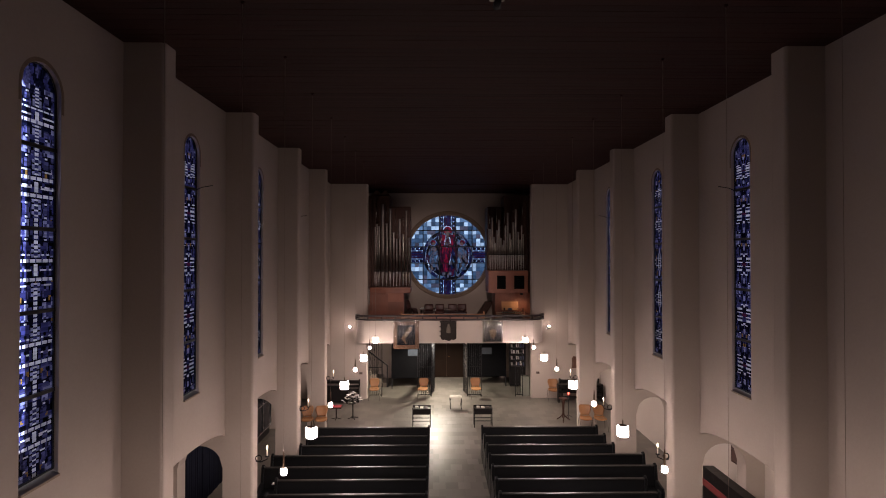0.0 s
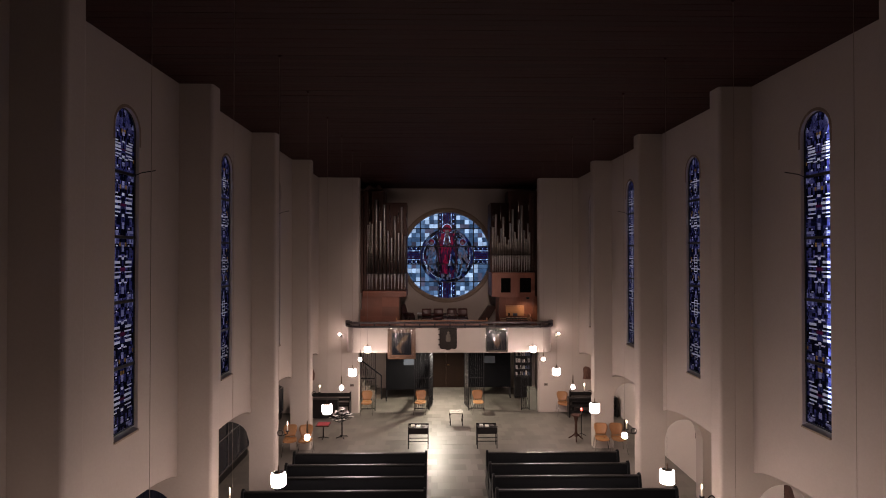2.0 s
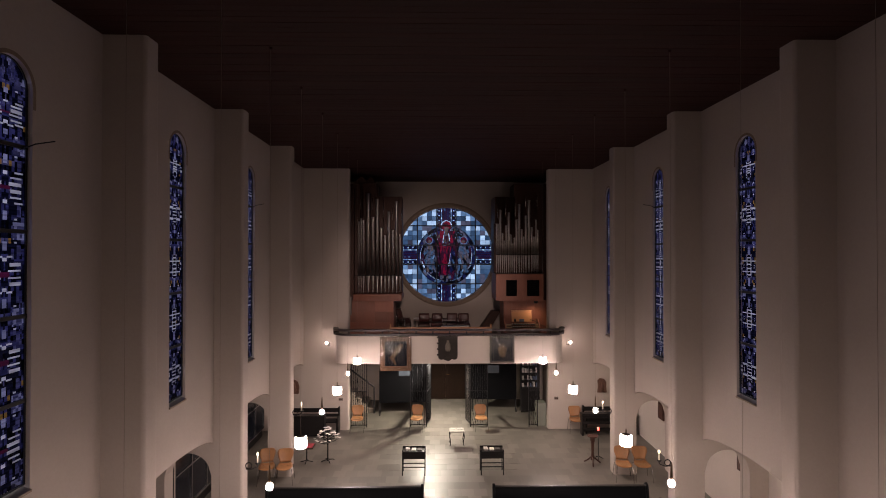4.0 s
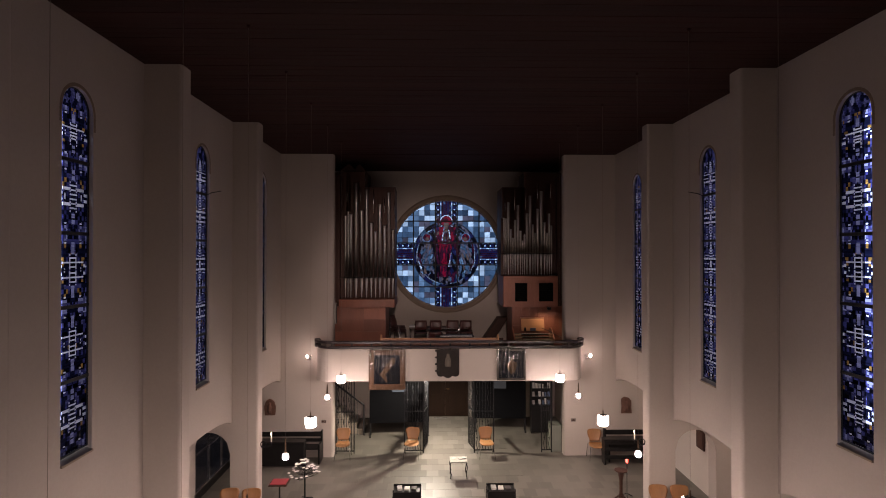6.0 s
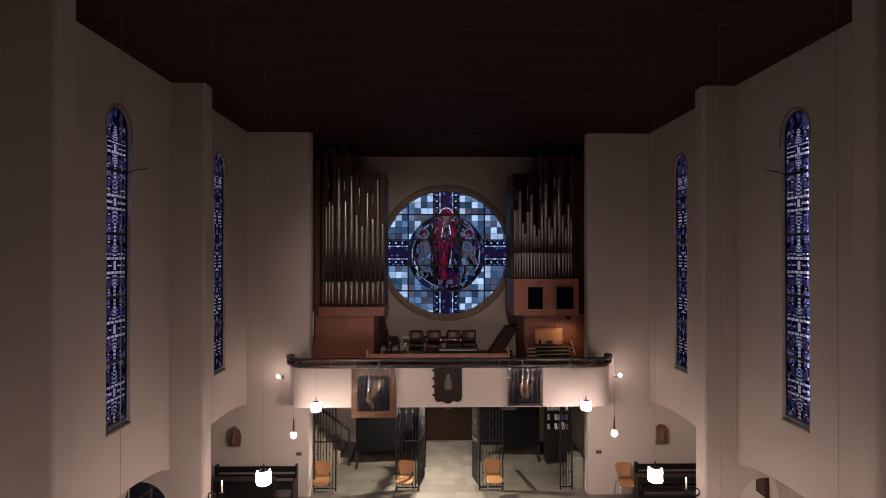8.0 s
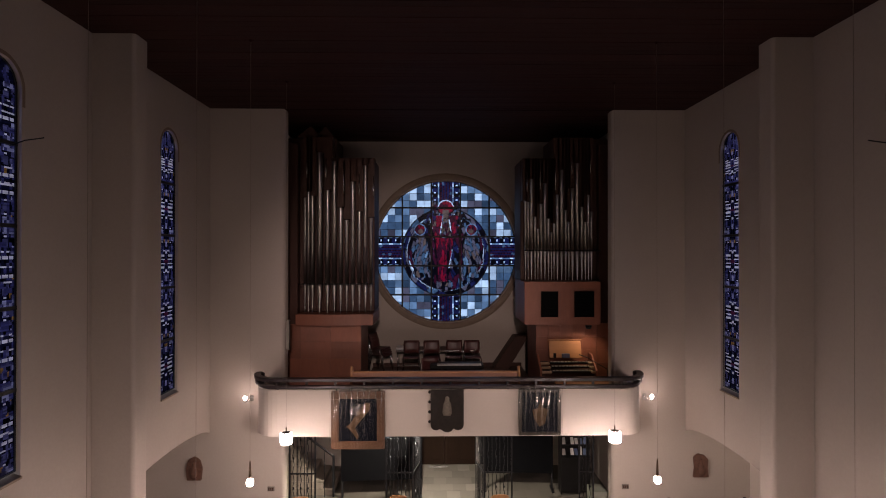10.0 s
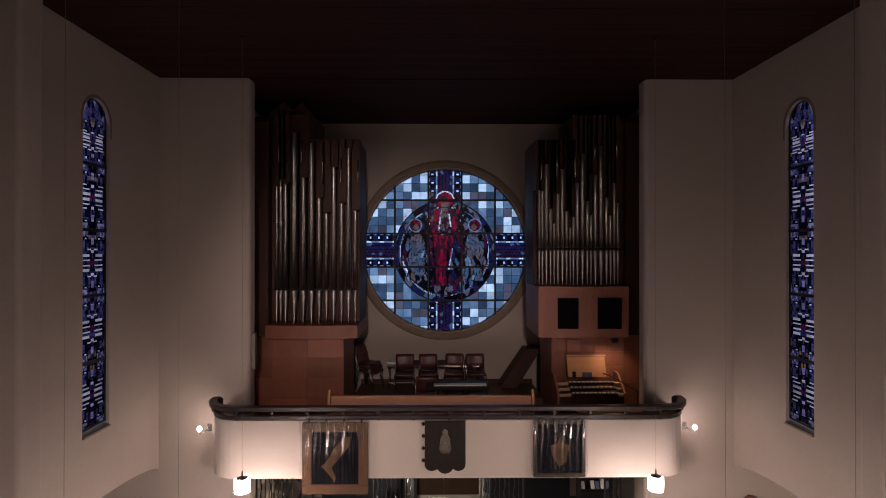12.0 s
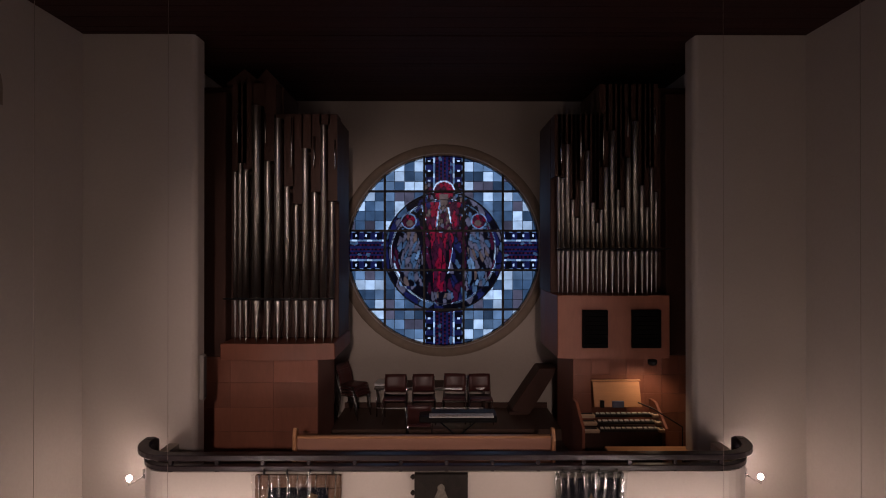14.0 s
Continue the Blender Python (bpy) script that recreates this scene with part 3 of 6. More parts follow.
for i in range(-n5, n5):
    for j in range(-n5, n5):
        cx, cz = (i + 0.5) * CELL, (j + 0.5) * CELL
        if abs(cx) < 0.435 or abs(cz) < 0.435 or math.hypot(abs(cx) - CELL / 2, abs(cz) - CELL / 2) < 1.30 or math.hypot(abs(cx) - CELL / 2, abs(cz) - CELL / 2) > RR - 0.02:
            continue
        key = rg.choices(("pale", "sky", "steel", "grey"), (0.22, 0.32, 0.34, 0.12))[0]
        if math.hypot(abs(cx) + CELL / 2, abs(cz) + CELL / 2) > RR - 0.02:
            bm = bmesh.new()
            pane_quad(bm, cx - CELL / 2, cx + CELL / 2, cz - CELL / 2, cz + CELL / 2)
            part("pane", bm, RG[key], rose)
        else:
            ob = new("pane", square[key])
            ob.parent = rose
            ob.location = (cx, 0, cz)
for axis in (0, 1):
    for o in (-1.305, -0.435, 0.435, 1.305):
        h = math.sqrt(RR * RR - o * o) - 0.01
        bm = bmesh.new()
        if axis:
            box(bm, -h, h, -0.03, 0.02, o - 0.023, o + 0.023)
        else:
            box(bm, o - 0.023, o + 0.023, -0.026, 0.022, -h, h)
        part("saddle_bar", bm, LEAD, rose)
for axis in (0, 1):
    for q in range(-9, 10):
        o = q * CELL
        if abs(o) < 0.44 or abs(abs(o) - 1.305) < 0.01:
            continue
        h = math.sqrt(RR * RR - o * o) - 0.01
        inner = math.sqrt(max(0.0, 1.33 ** 2 - o * o))
        lo = max(0.435, inner)
        for e in (-1, 1):
            if h - lo < 0.05:
                continue
            a, c = sorted((e * lo, e * h))
            bm = bmesh.new()
            if axis:
                box(bm, a, c, -0.008, 0.006, o - 0.0045, o + 0.0045)
            else:
                box(bm, o - 0.0045, o + 0.0045, -0.007, 0.005, a, c)
            part("lead_came", bm, LEAD, rose)
for r, w in ((1.315, 0.012), (1.15, 0.008)):
    bm = bmesh.new()
    pts = [(r * math.cos(2 * math.pi * i / 64), -0.012, r * math.sin(2 * math.pi * i / 64) - 0.03) for i in range(65)]
    tube(bm, pts, w, 5)
    part("lead_ring", bm, LEAD, rose)
bm = bmesh.new()
prof = [(RR - 0.03, -0.02), (RR + 0.0, -0.02), (RR + 0.015, -0.16), (RR + 0.17, -0.17), (RR + 0.2, -0.105)]
rings = [[bm.verts.new((r * math.cos(2 * math.pi * i / 72), y, r * math.sin(2 * math.pi * i / 72))) for i in range(72)] for r, y in prof]
for lo, hi in zip(rings, rings[1:]):
    for i in range(72):
        bm.faces.new((lo[i], lo[(i + 1) % 72], hi[(i + 1) % 72], hi[i])).smooth = True
part("window_surround", bm, STONE, rose, "moulded sandstone ring")

# ---- organ ----
LEFT = [(-3.26, 0.032, 7.32), (-3.178, 0.032, 7.45), (-3.087, 0.046, 7.36), (-2.922, 0.069, 8.34), (-2.744, 0.055, 7.48), (-2.589, 0.055, 8.14), (-2.443, 0.046, 7.09), (-2.306, 0.041, 6.81), (-2.169, 0.05, 7.68), (-2.023, 0.046, 7.0), (-1.89, 0.046, 8.05), (-1.762, 0.037, 6.86)]
RIGHT = [(1.78, 0.026, 7.25), (1.84, 0.029, 7.23), (1.915, 0.038, 7.75), (1.997, 0.029, 6.89), (2.063, 0.029, 6.61), (2.135, 0.036, 7.18), (2.221, 0.038, 7.65), (2.303, 0.033, 6.84), (2.37, 0.024, 6.53), (2.431, 0.029, 6.73), (2.507, 0.038, 7.39), (2.605, 0.043, 7.96), (2.698, 0.033, 7.04), (2.769, 0.029, 6.77), (2.855, 0.043, 7.54), (2.965, 0.048, 8.11), (3.074, 0.038, 7.11), (3.155, 0.033, 6.77), (3.228, 0.029, 7.39), (3.298, 0.026, 7.01)]


def organ_pipe(x, y, r, z0, zm, z1, parent):
    bm = bmesh.new()
    turned(bm, [(r * 0.16, z0), (r * 0.2, z0 + 0.03), (r * 0.97, zm - 0.04), (r * 0.98, zm - 0.002)], x, y, 14)
    turned(bm, [(r, zm + 0.012), (r, z1 - 0.01), (r * 0.97, z1)], x, y, 14)
    # mouth with its lips
    box(bm, x - r * 0.55, x + r * 0.55, y - r * 0.98, y - r * 0.6, zm + 0.004, zm + 0.014)
    return part("pipe", bm, PIPE, parent)


def panel_grid(parent, x0, x1, z0, z1, y, nx, nz, m=ORGANWOOD):
    for i in range(nx):
        for j in range(nz):
            bm = bmesh.new()
            a, b = x0 + (x1 - x0) * i / nx, x0 + (x1 - x0) * (i + 1) / nx
            c, d = z0 + (z1 - z0) * j / nz, z0 + (z1 - z0) * (j + 1) / nz
            box(bm, a + 0.003, b - 0.003, y - 0.012, y, c + 0.003, d - 0.003)
            part("panel", bm, m, parent)


def bowed(bm, x0, x1, y, out, z0, z1, back, n=14):
    """A shelf or box whose front swells forwards by out."""
    pts = [(x0 + (x1 - x0) * i / n, y - out * math.sin(math.pi * i / n)) for i in range(n + 1)]
    extrude_plan(bm, pts + [(x1, back), (x0, back)], z0, z1)


org = thing("organ_west", "tall pipe organ case of reddish wood with metal pipes", "pipe organ", (0, 0, 2.74))
org.location.z = 0
bm = bmesh.new()
box(bm, -4.08, -2.0, 24.2, 25.5, 2.745, 4.42)
part("case_base", bm, ORGANWOOD, org)
panel_grid(org, -4.07, -2.01, 2.86, 4.40, 24.2, 3, 4)
bm = bmesh.new()
bowed(bm, -3.46, -1.70, 23.98, 0.08, 4.42, 4.67, 25.4)
bev(bm, 0.012)
part("pipe_shelf", bm, ORGANWOOD, org)
for d in ((-4.08, -2.62, 24.45, 25.4, 4.68, 8.75), (-4.08, -3.46, 24.2, 24.446, 4.425, 8.6),
          (-2.616, -1.72, 24.45, 25.4, 4.68, 8.25)):
    bm = bmesh.new()
    box(bm, *d)
    bev(bm, 0.01)
    part("case_tower", bm, DARKWOOD, org, "dark wooden case behind the pipes")
for x, r, z1 in LEFT:
    organ_pipe(x, 24.08 - 0.06 * math.sin(math.pi * (x + 3.46) / 1.76), r, 4.68, 5.345, z1, org)
    bm = bmesh.new()
    top = 8.72 if x < -2.6 else 8.24
    w = r + 0.035
    if z1 + 0.03 < top:
        extrude = [(x - w, 24.14), (x + w, 24.14), (x + w, 24.44), (x - w, 24.44)]
        extrude_plan(bm, extrude, z1 + 0.02, top)
        part("pipe_shade", bm, DARKWOOD, org)
    else:
        bm.free()
bm = bmesh.new()
tube(bm, [(-3.42 + 1.7 * i / 12, 24.0 - 0.06 * math.sin(math.pi * i / 12), 5.355) for i in range(13)], 0.014, 6)
part("pipe_rail", bm, IRON, org)
for x, z0, z1 in ((-3.2, 7.75, 8.2), (-2.77, 7.75, 8.2), (-2.37, 7.38, 8.15), (-2.02, 7.38, 7.85), (-1.70, 7.35, 7.8)):
    bm = bmesh.new()
    rod(bm, (x, 23.99, z0), (x, 23.99, z1), 0.012, n=8)
    rod(bm, (x, 23.99, z1), (x, 24.2, z1 + 0.02), 0.008, n=6)
    part("shade_rod", bm, CHROME, org, "thin metal rod")
for cx, w, z in ((-3.2, 0.3, 8.75), (-2.85, 0.22, 8.75)):
    bm = bmesh.new()
    v = [bm.verts.new(p) for p in ((cx - w, 24.3, z), (cx + w, 24.3, z), (cx, 24.3, z + 0.25), (cx - w, 24.9, z), (cx + w, 24.9, z), (cx, 24.9, z + 0.25))]
    for q in ((0, 1, 2), (5, 4, 3), (0, 3, 4, 1), (1, 4, 5, 2), (2, 5, 3, 0)):
        bm.faces.new([v[i] for i in q])
    part("gable", bm, DARKWOOD, org)

orr = thing("organ_east", "pipe organ case of reddish wood with slim metal pipes", "pipe organ", (0, 0, 0))
bm = bmesh.new()
box(bm, 2.08, 4.08, 24.4, 25.6, 2.745, 4.42)
part("case_base", bm, ORGANWOOD, orr)
panel_grid(orr, 2.09, 4.07, 2.86, 4.40, 24.4, 7, 5)
bm = bmesh.new()
bowed(bm, 1.75, 3.50, 24.05, 0.06, 4.42, 5.40, 25.5)
bev(bm, 0.01)
part("swell_box", bm, ORGANWOOD, orr)
for x0, x1 in ((2.12, 2.50), (2.88, 3.32)):
    bm = bmesh.new()
    box(bm, x0, x1, 23.93, 24.04, 4.60, 5.18)
    lou = part("louvre", bm, mat("louvre_black", (0.004, 0.0035, 0.0035), 0.8, vary=0.2, spec=0.05), orr, "black slatted opening")
    for i in range(8):
        bm = bmesh.new()
        z = 4.63 + i * 0.068
        vs = box(bm, x0 + 0.01, x1 - 0.01, 23.905, 23.93, z, z + 0.045)
        part("slat", bm, lou.data.materials[0], lou)
for d in ((1.72, 2.446, 24.45, 25.4, 5.41, 8.25), (2.45, 4.08, 24.45, 25.4, 5.41, 8.75),
          (3.52, 4.08, 24.25, 24.446, 4.425, 8.6)):
    bm = bmesh.new()
    box(bm, *d)
    bev(bm, 0.01)
    part("case_tower", bm, DARKWOOD, orr, "dark wooden case behind the pipes")
for x, r, z1 in RIGHT:
    organ_pipe(x, 24.10 - 0.05 * math.sin(math.pi * (x - 1.75) / 1.75), r, 5.41, 6.11, z1, orr)
    top = 8.72 if x > 2.45 else 8.24
    if z1 + 0.03 < top:
        bm = bmesh.new()
        w = r + 0.03
        extrude_plan(bm, [(x - w, 24.14), (x + w, 24.14), (x + w, 24.44), (x - w, 24.44)], z1 + 0.02, top)
        part("pipe_shade", bm, DARKWOOD, orr)
bm = bmesh.new()
tube(bm, [(1.75 + 1.75 * i / 12, 24.02 - 0.05 * math.sin(math.pi * i / 12), 6.12) for i in range(13)], 0.013, 6)
part("pipe_rail", bm, IRON, orr)
for x, z0, z1 in ((1.80, 7.45, 7.9), (2.10, 7.5, 8.1), (2.45, 7.5, 8.2), (2.83, 7.85, 8.3), (3.25, 7.88, 8.3)):
    bm = bmesh.new()
    rod(bm, (x, 23.99, z0), (x, 23.99, z1), 0.012, n=8)
    rod(bm, (x, 23.99, z1), (x, 24.2, z1 + 0.02), 0.008, n=6)
    part("shade_rod", bm, CHROME, orr, "thin metal rod")
bm = bmesh.new()
turned(bm, [(0.05, 4.33), (0.07, 4.36), (0.07, 4.41)], 3.2, 23.98, 12)
part("reading_light", bm, IRON, orr)
beam = new("lamp", bpy.data.lights.new("reading_beam", "SPOT"))
beam.data.energy, beam.data.color = READ, (1.0, 0.70, 0.48)
beam.data.spot_size, beam.data.spot_blend, beam.data.shadow_soft_size = radians(150), 0.6, 0.05
beam.matrix_basis = look((3.2, 23.98, 4.31), (3.0, 24.05, 3.0))
beam.parent = orr

# console
con = thing("organ_console", "wooden organ console with three black manuals and a light music desk", "organ console", (2.68, 23.9, 2.745))
bm = bmesh.new()
box(bm, -0.62, 0.62, -0.10, 0.42, 0, 0.62)
part("body", bm, DARKWOOD, con)
for s in (-1, 1):
    bm = bmesh.new()
    pts = [(-0.22, 0), (0.42, 0), (0.42, 0.98), (0.2, 0.98), (-0.22, 0.70)]
    v = [[bm.verts.new((s * 0.62 + e, y, z)) for y, z in pts] for e in (-0.02, 0.02)]
    bm.faces.new(v[0])
    bm.faces.new(v[1][::-1])
    for i in range(5):
        bm.faces.new((v[0][i], v[0][(i + 1) % 5], v[1][(i + 1) % 5], v[1][i]))
    part("cheek", bm, ORGANWOOD, con)
KEYWHITE = mat("key_ivory", (0.75, 0.72, 0.66), 0.35, vary=0.04)
for j in range(3):
    bm = bmesh.new()
    y0, z0 = -0.18 + j * 0.12, 0.64 + j * 0.075
    box(bm, -0.36, 0.50, y0, y0 + 0.13, z0, z0 + 0.02)
    man = part("manual", bm, mat("manual_bed", (0.015, 0.014, 0.014), 0.4, vary=0.1), con)
    bm = bmesh.new()
    for i in range(36):
        box(bm, -0.35 + i * 0.0235, -0.35 + i * 0.0235 + 0.0215, y0 - 0.012, y0 + 0.10, z0 + 0.012, z0 + 0.030)
    part("natural_keys", bm, BLACKWOOD, man, "row of black natural keys")
    bm = bmesh.new()
    for i in range(36):
        if i % 7 in (0, 1, 3, 4, 5):
            box(bm, -0.336 + i * 0.0235, -0.321 + i * 0.0235, y0 + 0.045, y0 + 0.10, z0 + 0.028, z0 + 0.046)
    part("sharp_keys", bm, KEYWHITE, man, "white raised keys in twos and threes")
# stop jambs: light wooden terraces with dark slots
JAMB = mat("jamb_wood", (0.50, 0.36, 0.25), 0.45, vary=0.12, scale=4, fine=30)
for x0, x1 in ((-0.62, -0.375), (0.515, 0.62)):
    for j in range(3):
        bm = bmesh.new()
        y0, z0 = -0.20 + j * 0.12, 0.625 + j * 0.075
        box(bm, x0, x1, y0, y0 + 0.118, z0, z0 + 0.055)
        bev(bm, 0.01)
        jamb = part("stop_jamb", bm, JAMB, con, "light wooden terrace of the stop jamb")
        bm = bmesh.new()
        box(bm, x0 + 0.025, x1 - 0.03, y0 + 0.035, y0 + 0.085, z0 + 0.052, z0 + 0.064)
        bev(bm, 0.003)
        part("stop_tabs", bm, BLACKWOOD, jamb, "dark row of stop tabs")
bm = bmesh.new()
box(bm, -0.36, 0.42, 0.30, 0.345, 1.285, 1.305)
bev(bm, 0.005)
part("desk_rail", bm, PINE, con)
bm = bmesh.new()
v = box(bm, -0.34, 0.40, 0.20, 0.23, 0.90, 1.27)
for p in v:
    if p.co.z > 1:
        p.co.y += 0.12
bev(bm, 0.006)
part("music_desk", bm, PINE, con, "tilted light wooden music desk")
for x, c, w, h in ((-0.26, BLACKWOOD, 0.06, 0.11), (-0.07, mat("tin_blue", (0.09, 0.10, 0.16), 0.4, vary=0.1), 0.18, 0.1)):
    bm = bmesh.new()
    box(bm, x, x + w, 0.15, 0.2, 0.905, 0.905 + h)
    bev(bm, 0.006)
    part("desk_box", bm, c, con, "small box on the music desk")
bm = bmesh.new()
tube(bm, [(0.33, 0.18, 0.98), (0.5, 0.05, 0.93), (0.86, -0.2, 0.72), (0.86, -0.2, 0.0)], 0.01, 6)
part("microphone_arm", bm, IRON, con)
seat = thing("organ_bench", "long light wooden organ bench on the gallery", "bench", (2.95, 23.42, 2.745))
bm = bmesh.new()
box(bm, -0.62, 0.62, -0.15, 0.15, 0.44, 0.48)
bev(bm, 0.008)
part("seat", bm, PINE, seat)
for s in (-1, 1):
    bm = bmesh.new()
    box(bm, s * 0.55 - 0.02, s * 0.55 + 0.02, -0.14, 0.14, 0, 0.44)
    part("leg", bm, DARKWOOD, seat)

# ---- gallery rail ----
rail = thing("gallery_rail", "dark painted double hand rail on the gallery parapet", "rail", (0, 0, 0))


def follow(off, n=9):
    r = GR + off
    return [(-GX - off, GF + GR + 0.08)] + arc(-GX + GR, GF + GR, r, 180, 270, n) + arc(GX - GR, GF + GR, r, 270, 360, n) + [(GX + off, GF + GR + 0.08)]


def swept(bm, path, w, z0, z1):
    """A flat bar of width w along a level line."""
    def ring(i):
        a = Vector(path[max(i - 1, 0)])
        b = Vector(path[min(i + 1, len(path) - 1)])
        d = (b - a).normalized()
        nrm = Vector((-d.y, d.x))
        p = Vector(path[i])
        return [bm.verts.new((*(p + nrm * s), z)) for s, z in ((-w / 2, z0), (w / 2, z0), (w / 2, z1), (-w / 2, z1))]
    rs = [ring(i) for i in range(len(path))]
    for a, b in zip(rs, rs[1:]):
        for i in range(4):
            bm.faces.new((a[i], a[(i + 1) % 4], b[(i + 1) % 4], b[i]))
    bm.faces.new(rs[0][::-1])
    bm.faces.new(rs[-1])


for z0, z1, w, name in ((3.575, 3.645, 0.13, "top_rail"), (3.425, 3.49, 0.09, "lower_rail")):
    bm = bmesh.new()
    swept(bm, follow(-0.03 if z0 < 3.5 else 0.02), w, z0, z1)
    bev(bm, 0.008)
    part(name, bm, RAIL, rail)
posts = [(-3.35 + 6.7 * i / 12, GF + 0.03) for i in range(13)]
for x, y in posts:
    bm = bmesh.new()
    box(bm, x - 0.022, x + 0.022, y - 0.022, y + 0.022, 3.41, 3.58)
    part("rail_post", bm, RAIL, rail)
for s in (-1, 1):
    bm = bmesh.new()
    turned(bm, [(0.07, 3.40), (0.095, 3.44), (0.095, 3.62), (0.05, 3.65)], s * GX, 22.72, 14)
    part("rail_end", bm, RAIL, rail)

# pictures hung on the parapet, under clear sheeting
GILT = mat("gilt_frame_wood", (0.11, 0.052, 0.024), 0.5, 0.0, vary=0.25, scale=10, fine=50, bump=0.2)
CANVAS = mat("dark_canvas", (0.005, 0.006, 0.011), 0.6, vary=0.4, scale=5, spec=0.08)
SKIN = mat("painted_ochre", (0.10, 0.062, 0.035), 0.6, vary=0.5, scale=10, spec=0.1)
FILM = mat("clear_sheet_folds", (0.62, 0.60, 0.57), 0.12, 0.9, vary=0.1)


SHEET = bpy.data.materials.new("clear_plastic_sheet")
SHEET.use_nodes = True
nt = SHEET.node_tree
nt.nodes.remove(nt.nodes["Principled BSDF"])
mixn = nt.nodes.new("ShaderNodeMixShader")
mixn.inputs["Fac"].default_value = 0.12
trn = nt.nodes.new("ShaderNodeBsdfTransparent")
trn.inputs["Color"].default_value = (0.93, 0.92, 0.90, 1)
gln = nt.nodes.new("ShaderNodeBsdfGlossy")
gln.inputs["Roughness"].default_value = 0.12
nt.links.new(trn.outputs[0], mixn.inputs[1])
nt.links.new(gln.outputs[0], mixn.inputs[2])
nt.links.new(mixn.outputs[0], nt.nodes["Material Output"].inputs["Surface"])


def clear_sheet(w, h, seed):
    """A hanging sheet, gathered into folds that fade downwards."""
    rs = random.Random(seed)
    waves = [(rs.uniform(18, 60), rs.uniform(0, 6), rs.uniform(0.3, 1)) for _ in range(5)]
    bm = bmesh.new()
    nx, nz = 56, 22
    g = []
    for j in range(nz + 1):
        v = j / nz
        row = []
        for i in range(nx + 1):
            x = -w + 2 * w * i / nx
            amp = 0.010 * (1 - 0.75 * v)
            y = sum(a * math.sin(f * x + p + 1.5 * v) for f, p, a in waves) * amp
            row.append(bm.verts.new((x + 0.01 * math.sin(9 * v + x * 3), -0.095 + y, h * (1 - v))))
        g.append(row)
    for a, b in zip(g, g[1:]):
        for i in range(nx):
            bm.faces.new((a[i], a[i + 1], b[i + 1], b[i])).smooth = True
    return bm


def picture(x0, x1, z0, z1, border, label, shape, fr):
    p = thing("framed_painting", label, "painting", ((x0 + x1) / 2, GF - 0.012, z0))
    w, h = (x1 - x0) / 2, z1 - z0
    bm = bmesh.new()
    box(bm, -w + border, w - border, -0.03, -0.002, border, h - border)
    part("canvas", bm, CANVAS, p)
    for q in ((-w, w, 0, border), (-w, w, h - border, h), (-w, -w + border, border, h - border), (w - border, w, border, h - border)):
        bm = bmesh.new()
        box(bm, q[0], q[1], -0.06, -0.002, q[2], q[3])
        bev(bm, 0.012, 2)
        part("frame_bar", bm, fr, p)
    bm = bmesh.new()
    v = [bm.verts.new((x * w, -0.034, h * z)) for x, z in shape]
    bm.faces.new(v)
    part("painted_shape", bm, SKIN, p, "pale ochre painted form")
    ob = part("clear_sheet", clear_sheet(w + 0.02, h + 0.04, round(w * 100)), SHEET, p, "creased clear plastic sheet")
    ob.visible_shadow = False
    for k in range(9):
        bm = bmesh.new()
        x = -w + 2 * w * (k + 0.5) / 9
        ln = random.uniform(0.08, 0.24) * (1 if k not in (0, 8) else 1.6)
        tube(bm, [(x, -0.07, h + 0.01), (x + random.uniform(-0.015, 0.015), -0.085, h - ln * 0.5), (x + random.uniform(-0.02, 0.02), -0.075, h - ln)], random.uniform(0.006, 0.012), 5)
        part("sheet_fold", bm, FILM, p, "shiny fold of clear plastic sheet")
    for k in range(4):
        bm = bmesh.new()
        x = -w * 0.8 + 1.6 * w * k / 3
        tube(bm, [(x, -0.04, h), (x, -0.03, 3.46 - z0)], 0.012, 6)
        part("hanging_loop", bm, IRON, p)
    return p


picture(-2.30, -1.27, 2.28, 3.40, 0.15, "large painting in a brown frame under clear plastic", [(-0.52, 0.36), (-0.42, 0.38), (-0.25, 0.30), (-0.02, 0.16), (0.03, 0.22), (-0.12, 0.36), (0.10, 0.48), (0.42, 0.66), (0.46, 0.78), (0.30, 0.80), (0.0, 0.66), (-0.2, 0.5), (-0.32, 0.42)], GILT)
picture(1.32, 2.14, 2.53, 3.42, 0.06, "dark painting wrapped in clear plastic sheet", [(-0.35, 0.55), (-0.25, 0.35), (0.0, 0.18), (0.25, 0.25), (0.4, 0.55), (0.15, 0.6), (0.05, 0.72), (-0.1, 0.58)], mat("dark_frame", (0.035, 0.028, 0.02), 0.4, vary=0.2))
ban = thing("carved_relief", "dark carved wooden relief panel with scalloped lower edge", "relief", (-0.065, GF - 0.012, 2.62))
bm = bmesh.new()
pts = [(-0.32, 0.79), (-0.32, 0.12)] + [(-0.21 + 0.11 * math.cos(radians(a)), 0.12 + 0.1 * math.sin(radians(a))) for a in range(180, 361, 30)] + [(0.0 + 0.13 * math.cos(radians(a)), 0.10 + 0.12 * math.sin(radians(a))) for a in range(200, 341, 20)] + [(0.21 + 0.11 * math.cos(radians(a)), 0.12 + 0.1 * math.sin(radians(a))) for a in range(180, 361, 30)] + [(0.32, 0.79)]
lo = [bm.verts.new((x, -0.07, z)) for x, z in pts]
hi = [bm.verts.new((x, -0.002, z)) for x, z in pts]
bm.faces.new(lo)
bm.faces.new(hi[::-1])
for i in range(len(pts)):
    j = (i + 1) % len(pts)
    bm.faces.new((lo[i], lo[j], hi[j], hi[i]))
